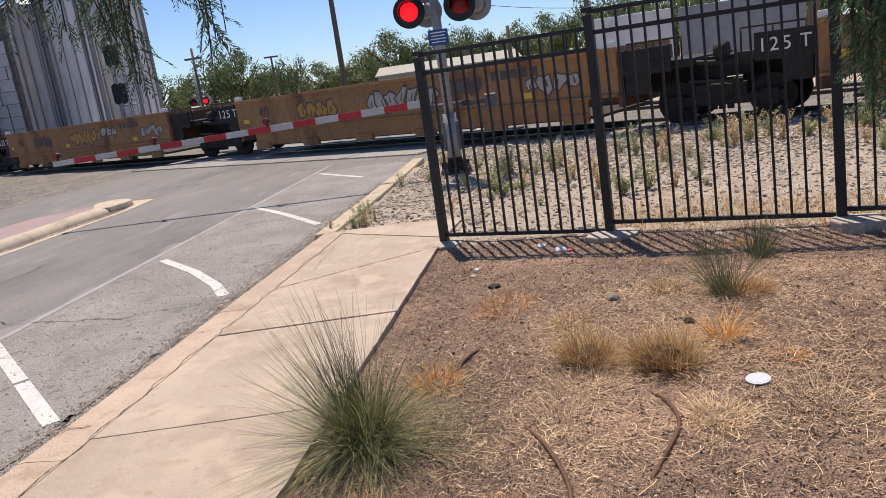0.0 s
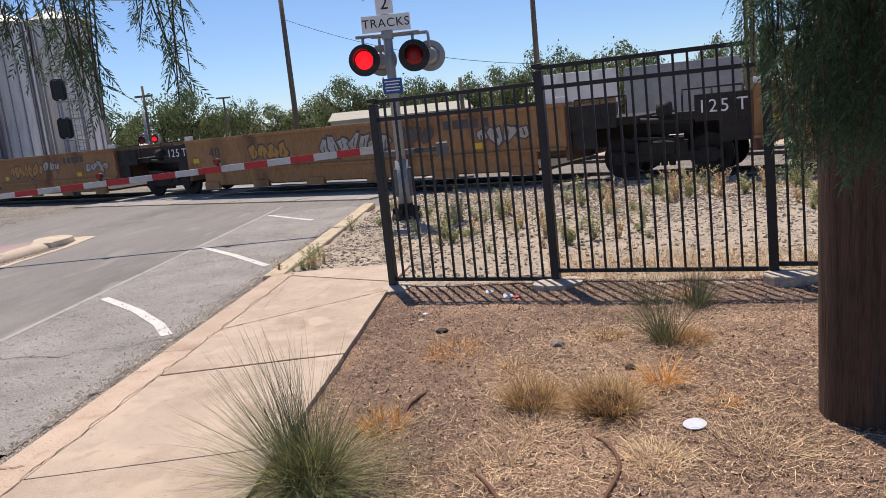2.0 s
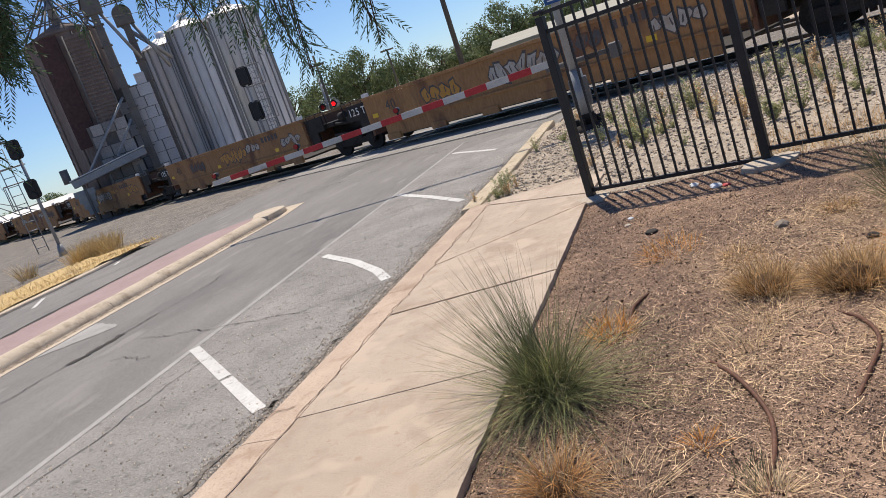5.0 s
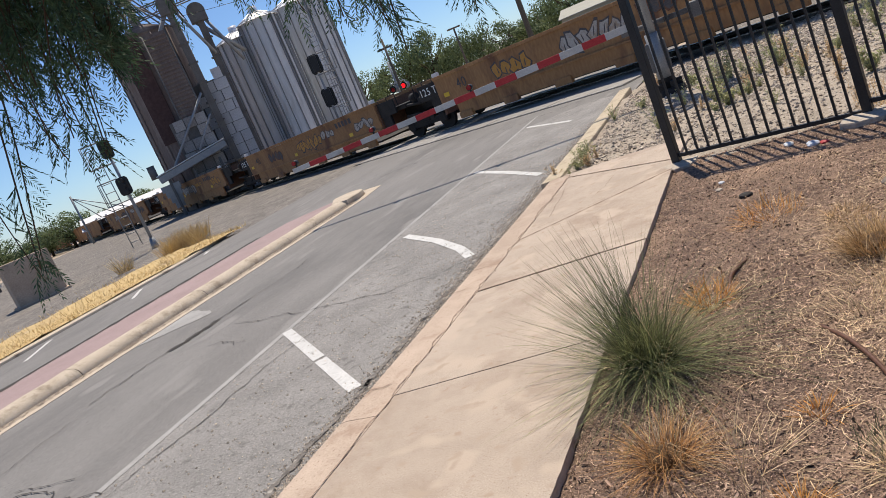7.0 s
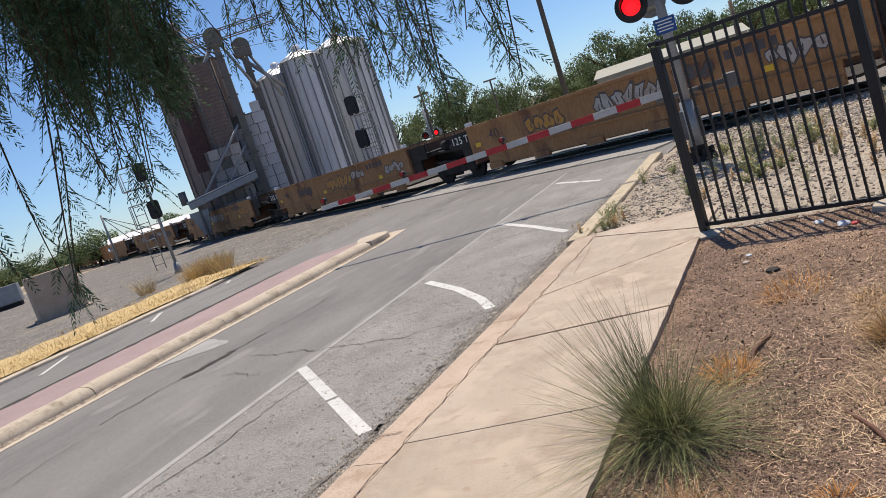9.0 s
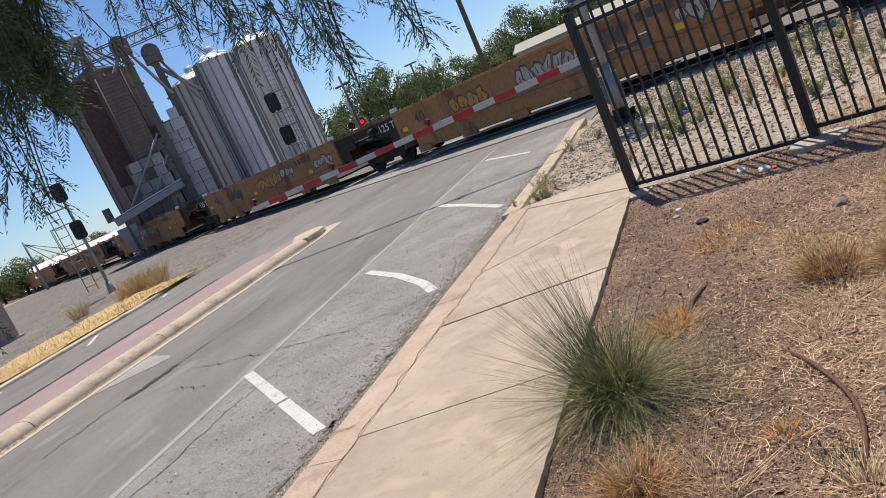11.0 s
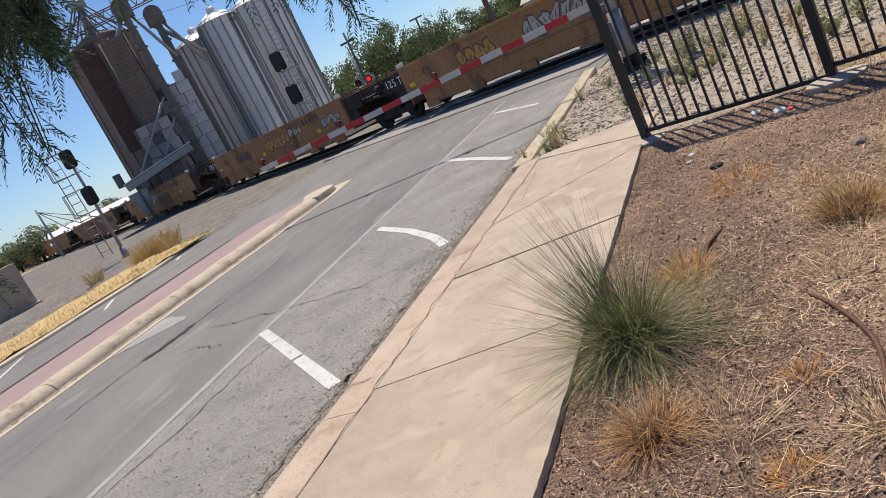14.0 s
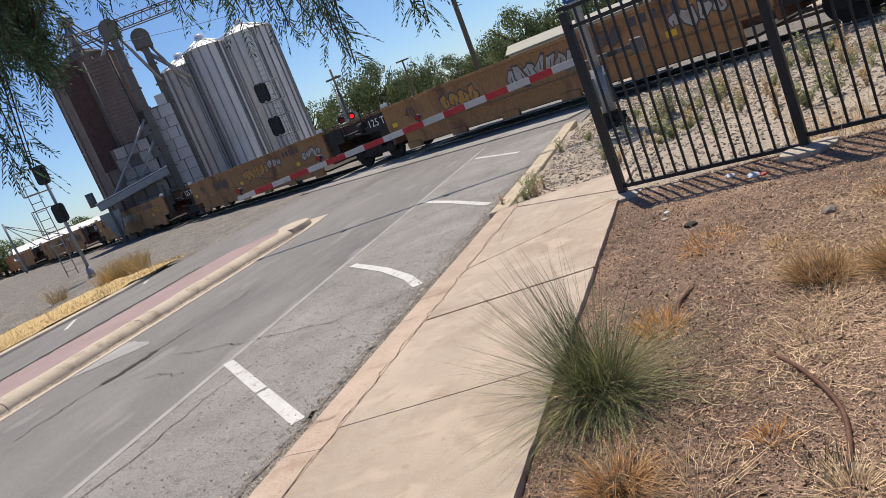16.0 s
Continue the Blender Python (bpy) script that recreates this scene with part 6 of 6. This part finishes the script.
for x, y in vs_spots:
    th = thing("dry_grass_clump", (x, y, -0.1), "tall yellow dry grass at the verge", "dry grass", "verge grass")
    blades("foliage", 160, 0.25, 0.7, 0.35, 0.3, 0.012, M_YEL, th, rnd)

# ---- litter, hoses, stones ----
def hose(pts, r, label):
    bm = bmesh.new()
    a = [Vector((x, y, bed_z(x, y) + z)) for x, y, z in pts]
    fine = []
    for k in range(len(a) - 1):
        p0, p1, p2, p3 = a[max(0, k - 1)], a[k], a[k + 1], a[min(len(a) - 1, k + 2)]
        for s in range(8):
            t = s / 8
            fine.append(0.5 * (2 * p1 + (p2 - p0) * t + (2 * p0 - 5 * p1 + 4 * p2 - p3) * t * t + (3 * p1 - p0 - 3 * p2 + p3) * t ** 3))
    fine.append(a[-1])
    tube(bm, fine, r, 10)
    tagged(part("drip_hose", bm, M_HOSE), label, "hose", "drip hoses")


hose([(1.03, 3.45, 0.0), (1.14, 3.22, 0.012), (1.23, 2.93, 0.012), (1.23, 2.7, 0.01), (1.19, 2.48, 0.0), (1.15, 2.1, -0.03)], 0.0098, "brown irrigation hose half buried in mulch")
hose([(1.6, 3.78, -0.01), (1.69, 3.58, 0.012), (1.71, 3.36, 0.012), (1.62, 3.12, 0.01), (1.52, 2.92, -0.012)], 0.0095, "brown irrigation hose half buried in mulch")
hose([(0.72, 4.42, 0.0), (0.68, 4.3, 0.015), (0.64, 4.2, 0.012), (0.63, 4.1, -0.01)], 0.011, "short dark curved stick in the mulch")
hose([(1.98, 2.75, 0.0), (1.97, 2.6, 0.01), (1.95, 2.45, 0.0)], 0.01, "reddish hose end poking from the mulch")
bm = bmesh.new()
rod(bm, (0, 0, 0), (0, 0, 0.003), 0.056, 0.056, 36)
g = bmesh.ops.create_circle(bm, segments=36, radius=0.054)
rod(bm, (0, 0, 0.0031), (0, 0, 0.0065), 0.058, 0.056, 36)
rod(bm, (0, 0, 0.0066), (0, 0, 0.0075), 0.046, 0.045, 30)
lid = tagged(part("plastic_lid", bm, M_LID), "round white plastic lid lying on mulch", "lid")
lid.matrix_basis = Matrix.Translation((2.13, 3.76, bed_z(2.13, 3.76) + 0.01)) @ pose(0, 0, 0, 3, -4, 0)


def lump(name, x, y, s, material, label, cat, z=None, flat=0.6):
    bm = bmesh.new()
    g = bmesh.ops.create_icosphere(bm, subdivisions=2, radius=s)
    for v in bm.verts:
        v.co *= 1 + 0.3 * noise.noise(v.co * (1.2 / s) + Vector((x, y, 0)))
        v.co.z *= flat
    ob = tagged(part(name, bm, material), label, cat)
    ob.matrix_basis = pose(x, y, (bed_z(x, y) if z is None else z) + s * flat * 0.5)


lump("stone", 1.54, 5.08, 0.045, M_TAN, "small brown stone lying on the mulch", "stone")
lump("stone", 1.95, 4.6, 0.035, M_CARDARK, "dark hollow clod on the mulch", "stone")
lump("stone", 0.7, 5.66, 0.05, M_CARDARK, "dark clod on the mulch", "stone", flat=0.4)
lump("litter", 1.2, 6.5, 0.05, M_LID, "crumpled white litter under the fence", "litter", flat=0.5)
lump("litter", 1.28, 6.47, 0.035, M_RED, "scrap of red wrapper under the fence", "litter", flat=0.4)
lump("litter", 1.03, 6.72, 0.04, M_PALE, "crumpled pale paper under the fence", "litter", flat=0.5)
lump("litter", 0.51, 6.2, 0.025, M_LID, "small white paper scrap on the mulch", "litter", flat=0.4)
lump("litter", 0.5, 6.0, 0.028, M_SLAB, "small pale stone scrap on the mulch", "litter", flat=0.4)
lump("litter", 0.86, 3.32, 0.01, M_SLAB, "small pale stone scrap on the mulch", "litter", flat=0.5)

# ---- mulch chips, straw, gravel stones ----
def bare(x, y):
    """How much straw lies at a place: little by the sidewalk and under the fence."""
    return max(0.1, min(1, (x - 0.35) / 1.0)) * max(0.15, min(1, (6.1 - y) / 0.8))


rnd = random.Random(31)
vs, fs = [], []
for _ in range(170000):
    y = 1.9 + 5.7 * rnd.random() ** 1.4
    x = rnd.uniform(0.03, 4.6)
    if rnd.random() < 0.16:
        x, y = rnd.uniform(0.03, 7), rnd.uniform(-5, 2.2)
    if y > fence_y(x) + 0.1:
        continue
    z = bed_z(x, y) + rnd.uniform(0.0, 0.008)
    big = rnd.random()
    a, ln, w = rnd.uniform(0, math.tau), (0.002 + 0.01 * rnd.random() ** 2) * (1 if big < 0.93 else 2.0), rnd.uniform(0.0007, 0.0024) * (1 if big < 0.97 else 2.4)
    d = Vector((math.cos(a), math.sin(a), rnd.gauss(0, 0.3)))
    s = Vector((-math.sin(a), math.cos(a), rnd.gauss(0, 0.7))) * w
    p = Vector((x, y, z))
    i = len(vs)
    vs += [p - d * ln - s, p + d * ln - s, p + d * ln * 0.8 + s, p - d * ln * 0.9 + s]
    fs.append((i, i + 1, i + 2, i + 3))
tagged(from_lists("mulch_chips", vs, fs, M_CHIP), "scattered brown wood chips", "mulch", kind="stuff")
TUFT_SPOTS = [c[1] for c in CLUMPS + TUFTS]


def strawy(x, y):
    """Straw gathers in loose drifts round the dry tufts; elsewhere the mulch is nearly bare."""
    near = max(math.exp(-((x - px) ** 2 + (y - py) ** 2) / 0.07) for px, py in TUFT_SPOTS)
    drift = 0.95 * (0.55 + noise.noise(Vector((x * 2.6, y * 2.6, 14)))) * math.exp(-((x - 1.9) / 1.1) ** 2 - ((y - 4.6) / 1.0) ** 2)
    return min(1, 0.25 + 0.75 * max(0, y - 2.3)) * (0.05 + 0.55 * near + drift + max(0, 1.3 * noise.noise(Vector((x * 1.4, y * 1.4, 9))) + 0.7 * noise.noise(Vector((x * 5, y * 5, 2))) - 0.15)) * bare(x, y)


vs, fs = [], []
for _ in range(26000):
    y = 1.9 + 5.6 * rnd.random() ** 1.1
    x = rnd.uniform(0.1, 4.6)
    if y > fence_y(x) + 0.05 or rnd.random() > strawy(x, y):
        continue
    z = bed_z(x, y) + rnd.uniform(0.003, 0.018)
    a, ln, w = rnd.uniform(0, math.tau), 0.008 + 0.085 * rnd.random() ** 2.4, rnd.uniform(0.0005, 0.0014)
    cur = rnd.gauss(0, 0.6)
    i = len(vs)
    p = Vector((x, y, z))
    for k in range(5):
        s = Vector((-math.sin(a), math.cos(a), 0)) * w
        vs += [p - s, p + s]
        p = p + Vector((math.cos(a), math.sin(a), rnd.gauss(0, 0.12))) * ln * 0.5
        p.z = max(p.z, bed_z(p.x, p.y) + 0.002)
        a += cur * 0.5
    for k in range(4):
        fs.append((i + 2 * k, i + 2 * k + 1, i + 2 * k + 3, i + 2 * k + 2))
tagged(from_lists("loose_straw", vs, fs, M_STRAW), "scattered pale straw on the mulch", "straw", kind="stuff")
vs, fs = [], []
for _ in range(260):   # single long stalks lying about
    x, y = rnd.uniform(0.3, 3.6), 2.0 + 4.3 * rnd.random()
    a, ln, w = rnd.uniform(0, math.tau), rnd.uniform(0.05, 0.2), rnd.uniform(0.001, 0.002)
    cur = rnd.gauss(0, 0.35)
    i = len(vs)
    for k in range(7):
        s = Vector((-math.sin(a), math.cos(a), 0.2)) * w
        p = Vector((x, y, bed_z(x, y) + 0.006 + 0.008 * math.sin(k)))
        vs += [p - s, p + s]
        x, y = x + math.cos(a) * ln / 6, y + math.sin(a) * ln / 6
        a += cur * 0.4
    for k in range(6):
        fs.append((i + 2 * k, i + 2 * k + 1, i + 2 * k + 3, i + 2 * k + 2))
tagged(from_lists("dry_stalks", vs, fs, M_STUBBLE), "long dry stalks lying on the mulch", "straw", kind="stuff")
vs, fs = [], []
for _ in range(26000):   # crumbs and clods of dark soil
    y = 1.9 + 5.6 * rnd.random() ** 1.2
    x = rnd.uniform(0.05, 4.6)
    if y > fence_y(x) + 0.05:
        continue
    s = 0.002 + 0.008 * rnd.random() ** 3
    z = bed_z(x, y) + s * 0.3
    i = len(vs)
    vs += [(x - s, y - s * rnd.random(), z - s), (x + s, y - s, z - s), (x + s * rnd.random(), y + s, z - s), (x + s * rnd.uniform(-0.4, 0.4), y + s * rnd.uniform(-0.4, 0.4), z + s)]
    fs += [(i, i + 1, i + 3), (i + 1, i + 2, i + 3), (i + 2, i, i + 3)]
tagged(from_lists("soil_crumbs", vs, fs, M_CHIP), "dark crumbs of soil and bark", "mulch", kind="stuff")
vs, fs = [], []
OCT = [(1, 0, 0), (0, 1, 0), (-1, 0, 0), (0, -1, 0), (0, 0, 1), (0, 0, -1)]
for _ in range(42000):
    x, y = rnd.uniform(-1.35, 8), rnd.uniform(6.4, 17)
    if (x > 0 and y < fence_y(x) + 0.25) or (x <= 0.1 and y < 8.5) or track_v(x, y) > 0.6:
        continue
    dens = 0.35 + 0.65 * max(0, min(1, (y - 8.5) / 3)) if x > 0.4 else 0.9
    if rnd.random() > dens:
        continue
    s = (0.007 + 0.026 * rnd.random() ** 2) * (1 + max(0, track_v(x, y) + 5) * 0.12)
    z = gravel_z(x, y) + s * 0.25
    i = len(vs)
    rot = Euler((rnd.uniform(0, 6), rnd.uniform(0, 6), rnd.uniform(0, 6))).to_matrix()
    for q in OCT:
        v = rot @ Vector(q)
        vs.append((x + v.x * s * rnd.uniform(0.7, 1.3), y + v.y * s * rnd.uniform(0.7, 1.3), z + v.z * s * rnd.uniform(0.5, 0.9)))
    for a, b, c in ((0, 1, 4), (1, 2, 4), (2, 3, 4), (3, 0, 4), (1, 0, 5), (2, 1, 5), (3, 2, 5), (0, 3, 5)):
        fs.append((i + a, i + b, i + c))
tagged(from_lists("gravel_stones", vs, fs, M_STONE), "loose angular grey gravel stones", "gravel", kind="stuff")
vs, fs = [], []
for _ in range(4500):
    x = rnd.uniform(1.6, 6)
    y = fence_y(x) + abs(rnd.gauss(0.6, 0.55))
    p = Vector((x, y, gravel_z(x, y)))
    a, ln = rnd.uniform(0, math.tau), rnd.uniform(0.05, 0.2)
    d = Vector((math.cos(a) * 0.5, math.sin(a) * 0.5, rnd.uniform(0.2, 0.9))) * ln
    s = Vector((-math.sin(a), math.cos(a), 0)) * 0.004
    i = len(vs)
    vs += [p - s, p + s, p + d]
    fs.append((i, i + 1, i + 2))
tagged(from_lists("straw_stubble", vs, fs, M_STUBBLE), "tan dry stubble behind the fence", "dry grass", kind="stuff")
vs, fs = [], []
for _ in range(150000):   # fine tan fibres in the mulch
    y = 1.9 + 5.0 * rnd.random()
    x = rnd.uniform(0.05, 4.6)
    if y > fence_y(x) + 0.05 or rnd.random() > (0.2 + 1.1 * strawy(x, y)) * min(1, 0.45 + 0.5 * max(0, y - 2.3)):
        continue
    a, ln, w = rnd.uniform(0, math.tau), 0.003 + 0.017 * rnd.random() ** 2.5, rnd.uniform(0.0005, 0.0013)
    d, s = Vector((math.cos(a), math.sin(a), rnd.gauss(0, 0.25))) * ln, Vector((-math.sin(a), math.cos(a), rnd.gauss(0, 0.4))) * w
    p = Vector((x, y, bed_z(x, y) + rnd.uniform(0.004, 0.012)))
    i = len(vs)
    vs += [p - d - s, p + d - s, p + d + s, p - d + s]
    fs.append((i, i + 1, i + 2, i + 3))
tagged(from_lists("mulch_fibres", vs, fs, M_FIBRE), "fine pale straw fibres in the mulch", "straw", kind="stuff")
vs, fs = [], []
for _ in range(16000):   # uneven dry grass of the far verge
    x, y = -12.5 - abs(rnd.gauss(0, 1.3)), rnd.uniform(2, 16)
    if y > 16.5 + (x + 12.5) * 0.45 + rnd.gauss(0, 0.3):
        continue
    a, ln = rnd.uniform(0, math.tau), rnd.uniform(0.05, 0.2)
    d = Vector((math.cos(a) * 0.6, math.sin(a) * 0.6, rnd.uniform(0.2, 0.9))) * ln
    s = Vector((-math.sin(a), math.cos(a), 0)) * 0.008
    p = Vector((x, y, -0.09))
    i = len(vs)
    vs += [p - s, p + s, p + d]
    fs.append((i, i + 1, i + 2))
tagged(from_lists("verge_grass", vs, fs, M_YEL), "short dry yellow grass along the verge", "dry grass", kind="stuff")
vs, fs = [], []
for _ in range(30000):   # crumbs of asphalt and grit by the kerb and on the shoulder
    y = rnd.uniform(1.5, 13)
    x = -1.58 - 0.01 * y - abs(rnd.gauss(0, 0.13)) if rnd.random() < 0.86 else rnd.uniform(-3.6, -1.75)
    s = 0.002 + 0.009 * rnd.random() ** 2.5
    z = ROAD_Z + 0.006
    i = len(vs)
    vs += [(x - s, y - s * rnd.random(), z), (x + s, y - s, z), (x + s * rnd.random(), y + s, z), (x, y, z + s)]
    fs += [(i, i + 1, i + 3), (i + 1, i + 2, i + 3), (i + 2, i, i + 3)]
tagged(from_lists("road_grit", vs, fs, M_STONE), "loose grit on the worn asphalt", "gravel", kind="stuff")
vs, fs = [], []
for _ in range(5000):   # rubble gathered in drifts in the median's gutter
    y = rnd.uniform(1, 13.3)
    if rnd.random() > 0.15 + 1.3 * max(0, noise.noise(Vector((y * 0.8, 3, 1)))):
        continue
    x, s, z = -7.42 + 0.19 * rnd.random() ** 1.5, rnd.uniform(0.004, 0.022), ROAD_Z + 0.004
    i = len(vs)
    vs += [(x - s, y - s * rnd.random(), z), (x + s, y - s, z), (x + s * rnd.random(), y + s, z), (x, y, z + s)]
    fs += [(i, i + 1, i + 3), (i + 1, i + 2, i + 3), (i + 2, i, i + 3)]
tagged(from_lists("gutter_rubble", vs, fs, M_RUBBLE), "loose rubble beside the median kerb", "gravel", kind="stuff")
